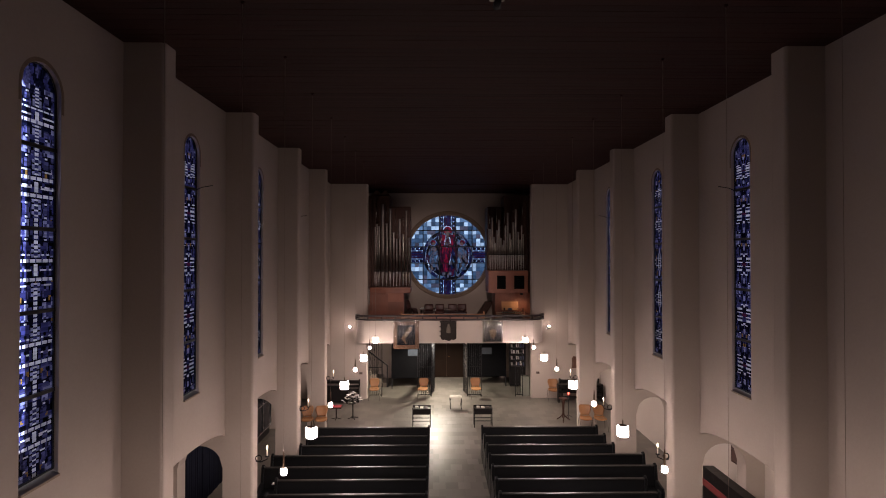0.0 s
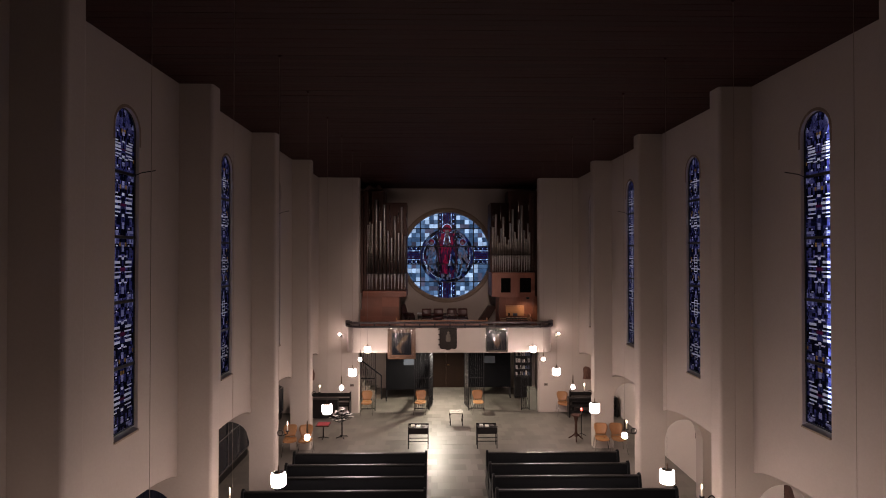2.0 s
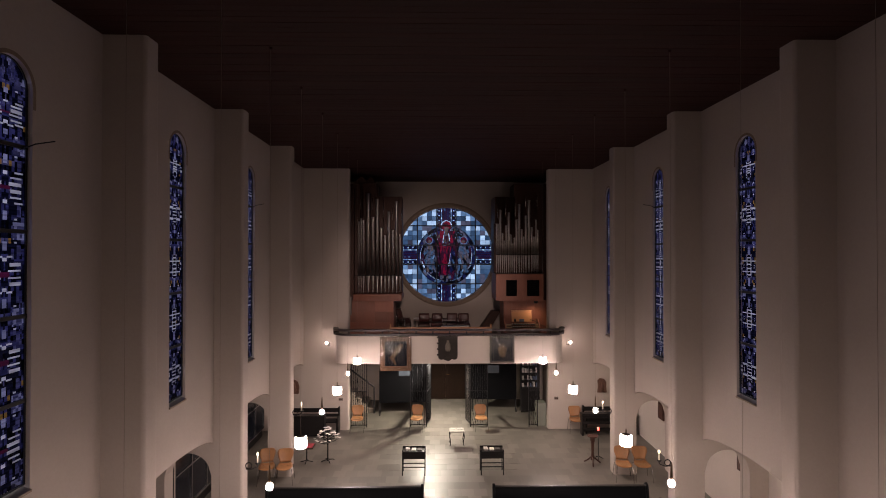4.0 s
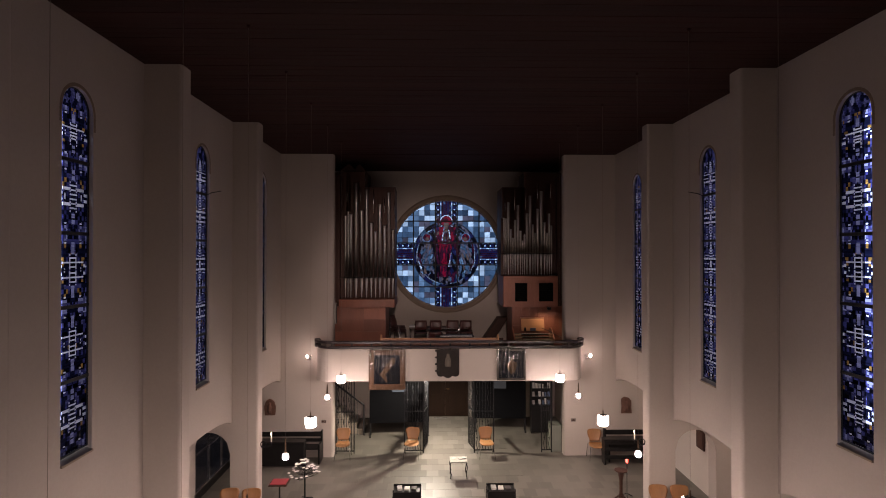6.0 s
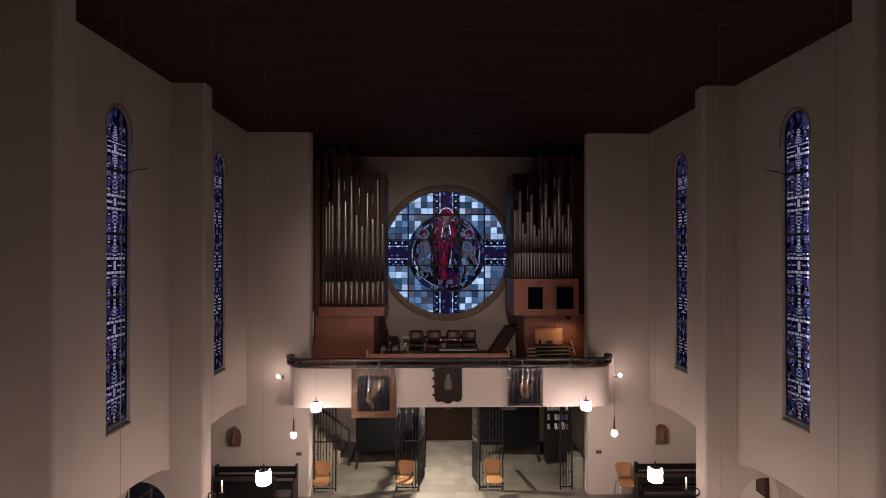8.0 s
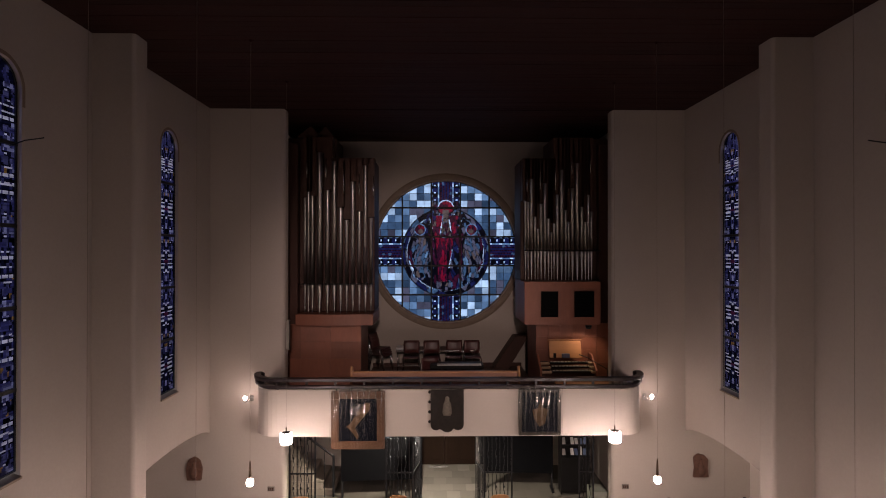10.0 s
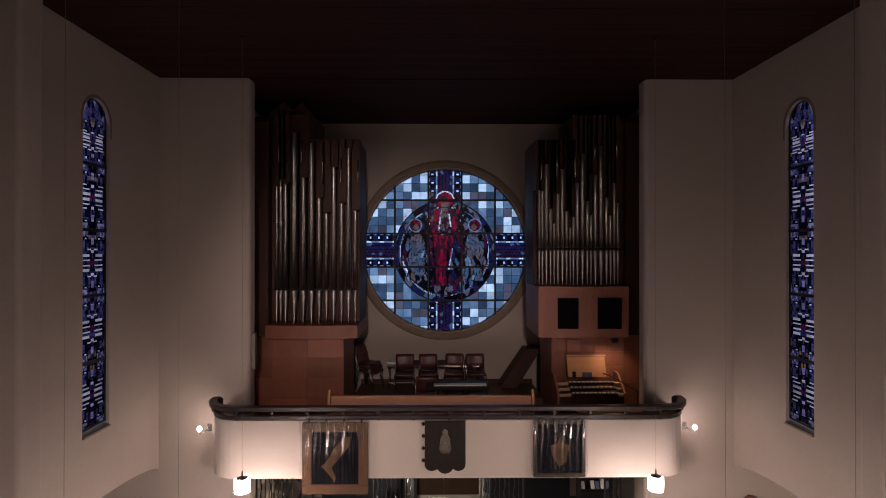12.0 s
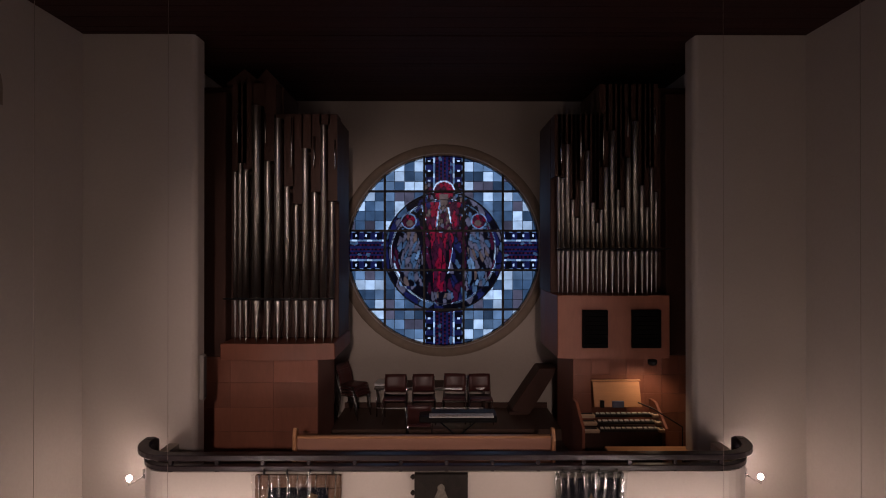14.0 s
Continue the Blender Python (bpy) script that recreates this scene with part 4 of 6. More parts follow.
BROWNBLACK = mat("dark_carved_wood", (0.014, 0.010, 0.008), 0.5, vary=0.5, scale=14, fine=60, bump=0.6, spec=0.25)
part("board", bm, BROWNBLACK, ban)
bm = bmesh.new()
turned(bm, [(0.075, 0.30), (0.10, 0.36), (0.085, 0.52), (0.05, 0.60), (0.055, 0.64), (0.015, 0.70)], 0, -0.05, 12)
for v in bm.verts:
    v.co.y = -0.06 + (v.co.y + 0.05) * 0.35
part("carved_form", bm, mat("worn_gold", (0.10, 0.085, 0.065), 0.5, vary=0.4, scale=20), ban, "worn pale carved upright form")
bm = bmesh.new()
turned(bm, [(0.17, -0.02), (0.15, 0.0), (0.16, 0.02)], 0, 0, 20)
for v in bm.verts:
    v.co = Vector((v.co.x, -0.072 + v.co.z * 0.4, 0.15 + v.co.y * 0.5))
part("carved_scroll", bm, BROWNBLACK, ban)
for k in range(4):
    bm = bmesh.new()
    turned(bm, [(0.01, -0.03), (0.035, 0.0), (0.01, 0.03)], -0.34, -0.04, 8)
    for v in bm.verts:
        v.co.z += 0.75 - k * 0.19
    part("knob", bm, BROWNBLACK, ban)

# ---- gallery furniture ----
gb = thing("gallery_pew", "low reddish wooden pew behind the gallery rail", "pew", (-0.29, 22.9, 2.745))
bm = bmesh.new()
box(bm, -1.70, 1.70, 0.0, 0.03, 0.30, 0.835)
part("backrest", bm, mat("pew_wood", (0.46, 0.24, 0.17), 0.35, vary=0.15, scale=2, fine=30, stretch=(0.2, 3, 3)), gb)
bm = bmesh.new()
box(bm, -1.70, 1.70, -0.03, 0.05, 0.835, 0.87)
bev(bm, 0.01)
part("top_rail", bm, PINE, gb)
bm = bmesh.new()
box(bm, -1.70, 1.70, 0.03, 0.40, 0.41, 0.44)
part("seat", bm, PINE, gb)
for s in (-1, 1):
    bm = bmesh.new()
    pts = [(-0.06, 0), (0.42, 0), (0.42, 0.45), (0.1, 0.55), (0.08, 0.95), (0.0, 0.975), (-0.06, 0.89)]
    v = [[bm.verts.new((s * 1.73 + e, y, z)) for y, z in pts] for e in (-0.025, 0.025)]
    bm.faces.new(v[0])
    bm.faces.new(v[1][::-1])
    for i in range(len(pts)):
        bm.faces.new((v[0][i], v[0][(i + 1) % 7], v[1][(i + 1) % 7], v[1][i]))
    bev(bm, 0.008)
    part("bench_end", bm, PINE, gb)


def sheet(bm, prof, x0, x1, t, curve=0.0, n=6):
    """A bent board: a side profile of (y, z), drawn across and hollowed by curve."""
    rows = []
    for i, (y, z) in enumerate(prof):
        a = Vector(prof[max(i - 1, 0)])
        b = Vector(prof[min(i + 1, len(prof) - 1)])
        d = (b - a).normalized()
        nr = Vector((-d.y, d.x)) * t
        for s in (0, 1):
            rows.append([bm.verts.new((x0 + (x1 - x0) * j / n, y + nr.x * s + curve * (1 - (2 * j / n - 1) ** 2) * abs(d.y), z + nr.y * s - curve * 0.4 * (1 - (2 * j / n - 1) ** 2) * abs(d.x))) for j in range(n + 1)])
    m = len(prof)
    for i in range(m - 1):
        for s in (0, 1):
            a, b = rows[2 * i + s], rows[2 * i + 2 + s]
            for j in range(n):
                bm.faces.new((a[j], a[j + 1], b[j + 1], b[j])).smooth = True
        for j in (0, n):
            bm.faces.new((rows[2 * i][j], rows[2 * i + 1][j], rows[2 * i + 3][j], rows[2 * i + 2][j]))
    for i in (0, m - 1):
        for j in range(n):
            bm.faces.new((rows[2 * i][j], rows[2 * i][j + 1], rows[2 * i + 1][j + 1], rows[2 * i + 1][j]))


def chair(at, rz, m, label, group):
    """A stacking chair with bent plywood seat and back; it looks towards -y at rz 0."""
    c = thing("chair", label, "chair", at, rz, group)
    bm = bmesh.new()
    sheet(bm, [(-0.22, 0.43), (-0.19, 0.455), (0.0, 0.445), (0.17, 0.45)], -0.20, 0.20, 0.012, 0.02)
    part("seat", bm, m, c)
    bm = bmesh.new()
    sheet(bm, [(0.185, 0.50), (0.20, 0.62), (0.22, 0.74), (0.235, 0.82)], -0.20, 0.20, 0.012, 0.03)
    part("backrest", bm, m, c)
    for s in (-1, 1):
        bm = bmesh.new()
        tube(bm, [(s * 0.21, -0.22, 0.0), (s * 0.205, -0.18, 0.44)], 0.011, 7)
        part("front_leg", bm, CHROME, c)
        bm = bmesh.new()
        tube(bm, [(s * 0.21, 0.26, 0.0), (s * 0.205, 0.17, 0.44), (s * 0.2, 0.225, 0.78)], 0.011, 7)
        part("rear_leg", bm, CHROME, c)
        bm = bmesh.new()
        tube(bm, [(s * 0.205, -0.18, 0.43), (s * 0.205, 0.17, 0.43)], 0.01, 7)
        part("side_rail", bm, CHROME, c)
    bm = bmesh.new()
    tube(bm, [(-0.205, -0.17, 0.42), (0.205, -0.17, 0.42)], 0.01, 7)
    part("cross_rail", bm, CHROME, c)
    return c


def waisted_chair(at, rz, m, label, group):
    """A stacking chair with one bent plywood shell, narrow between seat and back."""
    c = thing("chair", label, "chair", at, rz, group)
    for name, rows in (("seat", [(-0.225, 0.425, 0.11), (-0.215, 0.44, 0.17), (-0.17, 0.452, 0.205), (-0.06, 0.447, 0.215), (0.06, 0.443, 0.20), (0.14, 0.452, 0.18), (0.175, 0.475, 0.155)]),
                       ("backrest", [(0.176, 0.477, 0.155), (0.195, 0.53, 0.155), (0.208, 0.60, 0.185), (0.222, 0.68, 0.21), (0.236, 0.75, 0.212), (0.246, 0.80, 0.19), (0.25, 0.825, 0.14)])):
        bm = bmesh.new()
        n = 8
        rings = []
        for y, z, w in rows:
            hollow = 0.035 if name == "backrest" else 0.0
            rings.append([[bm.verts.new((w * (2 * j / n - 1), y + d * (name == "backrest") + hollow * (1 - (2 * j / n - 1) ** 2) * (w / 0.2), z - d * (name == "seat") - (0.015 * (1 - (2 * j / n - 1) ** 2) if name == "seat" else 0))) for j in range(n + 1)] for d in (0, 0.011)])
        for a, b in zip(rings, rings[1:]):
            for d in (0, 1):
                for j in range(n):
                    bm.faces.new((a[d][j], a[d][j + 1], b[d][j + 1], b[d][j])).smooth = True
            for j in (0, n):
                bm.faces.new((a[0][j], a[1][j], b[1][j], b[0][j]))
        for e in (rings[0], rings[-1]):
            for j in range(n):
                bm.faces.new((e[0][j], e[0][j + 1], e[1][j + 1], e[1][j]))
        part(name, bm, m, c)
    for sx in (-1, 1):
        for name, y0, y1 in (("front_leg", -0.24, -0.10), ("rear_leg", 0.26, 0.08)):
            bm = bmesh.new()
            tube(bm, [(sx * 0.235, y0, 0.0), (sx * 0.20, y0 * 0.82, 0.39), (sx * 0.17, y1, 0.425), (sx * 0.06, y1 * 0.6, 0.428)], 0.0085, 7)
            part(name, bm, CHROME, c)
    bm = bmesh.new()
    turned(bm, [(0.07, 0.405), (0.08, 0.41), (0.08, 0.426)], 0, 0, 12)
    part("hub", bm, IRON, c)
    return c


GZ, PZ = 2.745, 2.945
bm = bmesh.new()
box(bm, -1.99, 2.07, 25.2, ROSE[1] - 0.106, GZ, PZ - 0.001)
structure("choir_platform", bm, bpy.data.objects["gallery_floor"].data.materials[0], "low brown wooden choir platform on the gallery", "platform")
darkchair = chair((-0.91, 25.65, PZ), 0, DARKPLY, "dark mahogany plywood stacking chair on the gallery", "gallery chairs")
for x, y, a in ((-0.38, 25.66, 3), (0.19, 25.70, -4), (0.67, 25.68, 2)):
    copy_thing(darkchair, pose(x, y, PZ, 0, 0, a))
copy_thing(darkchair, pose(-0.42, 24.75, GZ, 0, 0, 180))
for i in range(4):
    copy_thing(darkchair, pose(-1.70 - 0.02 * i, 25.98 + 0.01 * i, PZ + 0.055 * i, 0, 0, 62))["label"] = "dark plywood chair in a leaning stack"

tb = thing("folding_table", "low dark folding table with white papers at the gallery wall", "table", (-0.28, 26.2, PZ))
bm = bmesh.new()
box(bm, -1.04, 1.08, -0.3, 0.3, 0.53, 0.56)
part("tabletop", bm, DARKWOOD, tb)
for x in (-1.0, 1.04):
    for y in (-0.25, 0.25):
        bm = bmesh.new()
        rod(bm, (x, y, 0), (x, y, 0.53), 0.014, n=8)
        part("leg", bm, CHROME, tb)
bm = bmesh.new()
box(bm, -1.04, 1.08, -0.316, -0.302, 0.525, 0.565)
part("edge_trim", bm, CHROME, tb)
bm = bmesh.new()
box(bm, -1.0, 1.03, -0.26, -0.24, 0.15, 0.17)
part("stretcher", bm, CHROME, tb)
for k, (x, w) in enumerate(((-0.86, 0.34), (-0.55, 0.22), (-0.16, 0.26))):
    bm = bmesh.new()
    box(bm, x - w / 2, x + w / 2, -0.28, 0.1, 0, 0.05 - 0.01 * k)
    bev(bm, 0.004)
    p = part("paper_pile", bm, mat("paper", (0.7, 0.7, 0.7), 0.8, vary=0.05))
    p.matrix_basis = pose(-0.28, 26.2, PZ + 0.562, 0, 0, 4 * k - 5)
    tagged(p, "small pile of white paper on the dark table", "paper", "paper piles")

pi = thing("stage_piano", "black digital stage piano on a folding stand", "keyboard", (0.21, 24.35, GZ))
bm = bmesh.new()
box(bm, -0.62, 0.62, -0.12, 0.28, 0.62, 0.72)
bev(bm, 0.01)
part("body", bm, BLACKWOOD, pi)
bm = bmesh.new()
for i in range(50):
    box(bm, -0.46 + i * 0.0205, -0.46 + i * 0.0205 + 0.0185, -0.14, 0.02, 0.705, 0.728)
part("white_keys", bm, KEYWHITE, pi, "row of white piano keys")
for s in (-1, 1):
    bm = bmesh.new()
    tube(bm, [(s * 0.45, -0.1, 0), (-s * 0.35, 0.1, 0.62)], 0.014, 7)
    part("stand_leg", bm, IRON, pi)

lb = thing("leaning_board", "dark wooden board leaning against the organ case", "board", (1.45, 26.25, PZ))
bm = bmesh.new()
vs = box(bm, -0.18, 0.18, -0.25, 0.25, 0.0, 0.9)
for v in vs:
    if v.co.z > 0.5:
        v.co.x += 0.55
    else:
        v.co.z += 0.02 + max(0, -v.co.x) * 0.4
bev(bm, 0.01)
part("board", bm, DARKWOOD, lb)
bm = bmesh.new()
box(bm, -0.2, 0.16, -0.2, 0.2, 0, 0.06)
part("foot", bm, DARKWOOD, lb)
bm = bmesh.new()
box(bm, -1.99, 2.07, ROSE[1] - 0.15, ROSE[1] - 0.108, PZ, PZ + 0.1)
structure("baseboard", bm, DARKWOOD, "dark wooden baseboard along the gallery wall", "baseboard")

ls = thing("column_loudspeaker", "slim grey column loudspeaker on the pier edge", "loudspeaker", (-JAMB_X, PIER + 0.15, 3.98))
bm = bmesh.new()
box(bm, 0.002, 0.06, -0.05, 0.05, 0, 0.64)
bev(bm, 0.006)
part("cabinet", bm, mat("speaker_grey", (0.22, 0.20, 0.18), 0.6, vary=0.1), ls)
bm = bmesh.new()
box(bm, 0.06, 0.066, -0.04, 0.04, 0.03, 0.61)
part("grille_cloth", bm, mat("speaker_cloth", (0.06, 0.05, 0.045), 0.8, vary=0.2), ls)

# ---- pendant lamps ----
def pendant(at, label, small):
    x, y, z = at
    p = thing("pendant_lamp", label, "pendant lamp", at, 0, "small globe pendants" if small else "drum pendants")
    bm = bmesh.new()
    if small:
        turned(bm, [(0.012, -0.062), (0.036, -0.05), (0.052, -0.012), (0.045, 0.03), (0.022, 0.05)], n=14)
    else:
        turned(bm, [(0.090, -0.102), (0.113, -0.073), (0.115, 0.02), (0.110, 0.085), (0.085, 0.098)], n=8)
    bm.normal_update()
    for f in bm.faces:
        if f.calc_center_median().z < -0.02 and f.normal.z < -0.3:
            f.material_index = 1
        if f.normal.z > 0.9:
            f.material_index = 2
    part("shade", bm, (BULBGLASS, BULBDOWN, IRON) if small else (LAMPGLASS, LAMPDOWN, IRON), p, "glowing opal glass shade")
    bm = bmesh.new()
    if small:
        turned(bm, [(0.018, 0.05), (0.02, 0.08), (0.012, 0.26), (0.006, 0.30)], n=10)
    else:
        turned(bm, [(0.03, 0.098), (0.028, 0.105), (0.012, 0.115), (0.012, 0.17), (0.006, 0.2)], n=10)
    part("holder", bm, mat("bronze", (0.09, 0.06, 0.04), 0.4, 0.8), p)
    bm = bmesh.new()
    rod(bm, (0, 0, 0.2), (0, 0, CEIL - z - 0.02), 0.0021, n=5)
    part("cord", bm, mat("cord", (0.24, 0.20, 0.17), 0.6), p)
    bm = bmesh.new()
    turned(bm, [(0.01, CEIL - z - 0.03), (0.025, CEIL - z - 0.015), (0.025, CEIL - z)], n=12)
    part("canopy", bm, CEILWOOD, p)
    return p


drum = pendant((-2.94, 21.32, 2.78), "glowing white drum pendant lamp on a long cord", False)
globe = pendant((-2.94, 19.42, 2.80), "small glowing globe pendant lamp on a long cord", True)
for s in (-1, 1):
    for k in range(5):
        if s > 0 or k:
            copy_thing(drum, pose(s * 2.92, 21.32 - 3.72 * k, 2.78))
            copy_thing(globe, pose(s * 2.91, 19.42 - 3.72 * k, 2.80))

# wall lamps at the gallery ends
for s in (-1, 1):
    w = thing("wall_lamp", "small bare round wall lamp beside the gallery", "wall lamp", (s * 4.17, PIER, 3.1), 0, "gallery wall lamps")
    bm = bmesh.new()
    turned(bm, [(0.012, -0.036), (0.03, -0.02), (0.036, 0.0), (0.03, 0.02), (0.012, 0.036)], 0, -0.42, 14)
    part("bulb", bm, WALLBULB, w)
    bm = bmesh.new()
    tube(bm, [(0, -0.004, -0.1), (0, -0.25, -0.11), (0, -0.42, -0.09), (0, -0.42, -0.05)], 0.010, 7)
    part("arm", bm, CHROME, w)
    bm = bmesh.new()
    box(bm, -0.04, 0.04, -0.02, -0.002, -0.17, -0.04)
    part("plate", bm, CHROME, w)


def candle_bracket(side, y):
    c = thing("candle_bracket", "curled black iron wall bracket with a lit candle", "candle bracket", (side * (FIN - 0.002), y, 1.72), 0, "candle brackets")
    d = -side
    bm = bmesh.new()
    pts = [(d * 0.0, 0, 0.0)]
    pts += [(d * (0.07 + 0.065 * math.cos(radians(a))), 0, 0.0 + 0.065 * math.sin(radians(a))) for a in range(180, 560, 30)]
    pts += [(d * 0.02, 0, -0.07), (d * 0.12, 0, -0.075), (d * 0.25, 0, -0.02), (d * 0.25, 0, 0.03)]
    tube(bm, pts, 0.012, 7)
    part("scroll_arm", bm, IRON, c)
    bm = bmesh.new()
    turned(bm, [(0.012, 0.02), (0.045, 0.04), (0.05, 0.055), (0.02, 0.06)], d * 0.25, 0, 12)
    part("drip_pan", bm, IRON, c)
    bm = bmesh.new()
    turned(bm, [(0.016, 0.06), (0.016, 0.20), (0.010, 0.205)], d * 0.25, 0, 10)
    part("candle", bm, mat("wax", (0.78, 0.72, 0.6), 0.5), c)
    bm = bmesh.new()
    turned(bm, [(0.004, 0.205), (0.011, 0.228), (0.008, 0.252), (0.002, 0.275)], d * 0.25, 0, 10)
    part("flame", bm, FLAME, c)


for s in (-1, 1):
    for yf in FAR[:5]:
        candle_bracket(s, yf - 0.18)

# ---- pews ----
SATIN = mat("pew_black_lacquer", (0.005, 0.0055, 0.0065), 0.45, vary=0.3, scale=2, fine=25, stretch=(0.3, 4, 4), spec=0.14)
EDGE = mat("pew_polished_edge", (0.006, 0.006, 0.006), 0.38, spec=0.3, vary=0.2, scale=3, stretch=(0.4, 2, 2))


def pew(side, y, xout, rear):
    w = (xout - 0.80) / 2
    p = thing("pew", "long black lacquered wooden pew with a narrow book ledge", "pew", (side * (0.80 + w), y, 0), 0, "nave pews")
    bm = bmesh.new()
    vs = box(bm, -w, w, -0.045, -0.015, 0.28, 0.90)
    for v in vs:
        if v.co.z < 0.5:
            v.co.y -= 0.07
    part("backrest", bm, SATIN, p)
    bm = bmesh.new()
    box(bm, -w, w, -0.07, 0.03, 0.90, 0.935)
    bev(bm, 0.012, 2)
    part("top_rail", bm, EDGE, p)
    bm = bmesh.new()
    box(bm, -w, w, -0.50, -0.10, 0.41, 0.44)
    bev(bm, 0.008)
    part("seat", bm, SATIN, p)
    bm = bmesh.new()
    box(bm, -w, w, 0.0, 0.16, 0.76, 0.785)
    part("book_ledge", bm, SATIN, p)
    bm = bmesh.new()
    box(bm, -w, w, 0.10, 0.24, 0.14, 0.17)
    part("kneeler", bm, SATIN, p)
    for s in (-1, 1):
        bm = bmesh.new()
        pts = [(-0.52, 0), (0.20, 0), (0.20, 0.12), (0.08, 0.30), (0.10, 0.72), (0.07, 0.93), (0.0, 0.99), (-0.08, 0.95), (-0.14, 0.62), (-0.50, 0.56), (-0.54, 0.48)]
        v = [[bm.verts.new((s * (w + 0.0) + e, a, z)) for a, z in pts] for e in (-0.03, 0.03)]
        bm.faces.new(v[0])
        bm.faces.new(v[1][::-1])
        for i in range(len(pts)):
            j = (i + 1) % len(pts)
            bm.faces.new((v[0][i], v[0][j], v[1][j], v[1][i]))
        bmesh.ops.recalc_face_normals(bm, faces=bm.faces[:])
        bev(bm, 0.008)
        part("pew_end", bm, SATIN, p)
    return p


rows_y = [16.34, 15.56, 14.81, 14.06, 13.30, 12.53, 11.77, 11.0, 10.23, 9.46]
for s in (-1, 1):
    for i, y in enumerate(rows_y):
        pew(s, y, 4.24 if any(f - 0.95 < y < f + 0.75 for f in FAR) else 4.78, i == 0)
books = [(-1.0, 15.66, 4), (0.95, 13.42, -6), (-1.05, 13.42, 8), (-2.9, 12.66, 3), (1.2, 11.9, 12), (3.9, 11.88, -5), (-1.0, 12.64, -10), (-4.3, 12.66, 0)]
PAPER = mat("book_paper", (0.55, 0.53, 0.5), 0.6, vary=0.1)
for k, (x, y, a) in enumerate(books):
    b = thing("hymn_book", "pale hymn book lying on a black pew ledge", "book", (x, y, 0.786), a, "hymn books")
    bm = bmesh.new()
    box(bm, -0.08, 0.08, -0.055, 0.055, 0, 0.022)
    bev(bm, 0.003)
    part("cover", bm, PAPER, b)
    bm = bmesh.new()
    box(bm, -0.07, 0.05, -0.045, 0.045, 0.0225, 0.0245)
    part("leaflet", bm, KEYWHITE, b)


def side_bench(x0, x1, y, label):
    """A dark bench against the end wall; it looks towards -y."""
    p = thing("wall_bench", label, "bench", ((x0 + x1) / 2, y, 0))
    w = (x1 - x0) / 2
    for z0, z1, name in ((0.50, 0.60, "back_board"), (0.66, 0.80, "back_board"), (0.28, 0.38, "back_board")):
        bm = bmesh.new()
        box(bm, -w, w, -0.06, -0.03, z0, z1)
        bev(bm, 0.006)
        part(name, bm, BLACKWOOD, p)
    bm = bmesh.new()
    box(bm, -w, w, -0.48, -0.06, 0.41, 0.44)
    part("seat", bm, BLACKWOOD, p)
    for s in (-1, 1):
        bm = bmesh.new()
        box(bm, s * w - 0.025, s * w + 0.025, -0.52, 0.0, 0, 0.56)
        box(bm, s * w - 0.025, s * w + 0.025, -0.14, 0.0, 0.56, 0.85)
        part("bench_end", bm, BLACKWOOD, p)
    return p


side_bench(-5.75, -3.80, PIER - 0.04, "dark wooden bench against the end wall")
side_bench(4.68, 6.30, PIER - 0.04, "dark slatted bench against the end wall")
dk = thing("prayer_desk", "black panelled prayer desk before the wall bench", "desk", (-4.95, 22.45, 0))
bm = bmesh.new()
box(bm, -0.85, 0.75, -0.03, 0.0, 0.05, 0.70)
part("front_panel", bm, BLACKWOOD, dk)
bm = bmesh.new()
box(bm, -0.88, 0.78, -0.06, 0.24, 0.70, 0.73)
bev(bm, 0.008)
part("top", bm, BLACKWOOD, dk)
for x in (-0.85, 0.75):
    bm = bmesh.new()
    box(bm, x - 0.02, x + 0.02, -0.04, 0.22, 0, 0.70)
    part("side_panel", bm, BLACKWOOD, dk)
dk = thing("prayer_desk", "dark slatted prayer desk before the wall bench", "desk", (5.45, 22.5, 0))
for z in (0.16, 0.38, 0.58):
    bm = bmesh.new()
    box(bm, -0.95, 0.85, -0.03, 0.0, z, z + 0.10)
    part("slat", bm, BLACKWOOD, dk)
bm = bmesh.new()
box(bm, -0.98, 0.88, -0.06, 0.2, 0.70, 0.73)
part("top", bm, BLACKWOOD, dk)
for x in (-0.95, 0.85):
    bm = bmesh.new()
    box(bm, x - 0.025, x + 0.025, -0.06, 0.2, 0, 0.70)
    part("side_panel", bm, BLACKWOOD, dk)

# ---- loose things in the nave ----
oak = waisted_chair((4.36, 22.88, 0), -4, PLY, "light orange plywood stacking chair with chrome legs", "plywood chairs")
for x, y, a in ((-3.18, 23.10, 4), (-1.12, 23.14, -5), (1.12, 23.14, 3), (-5.02, 18.88, 12), (-4.54, 18.86, 8), (4.62, 18.88, -8), (5.12, 18.86, -3)):
    copy_thing(oak, pose(x, y, 0, 0, 0, a))

rt = thing("side_table", "small dark side table with a red cloth top", "table", (-4.28, 20.3, 0))
bm = bmesh.new()
box(bm, -0.22, 0.22, -0.2, 0.2, 0.44, 0.475)
part("tabletop", bm, DARKWOOD, rt)
bm = bmesh.new()
rod(bm, (0, 0, 0.02), (0, 0, 0.44), 0.02, n=8)
for a in range(4):
    tube(bm, [(0, 0, 0.05), (0.18 * math.cos(a * 1.57), 0.18 * math.sin(a * 1.57), 0.012)], 0.012, 6)
part("pedestal", bm, IRON, rt)
cl = part("table_cloth", (lambda b: (box(b, -0.19, 0.19, -0.17, 0.17, 0, 0.012), b)[1])(bmesh.new()), mat("red_cloth", (0.32, 0.04, 0.05), 0.9, vary=0.2))
cl.matrix_basis = pose(-4.28, 20.3, 0.476)
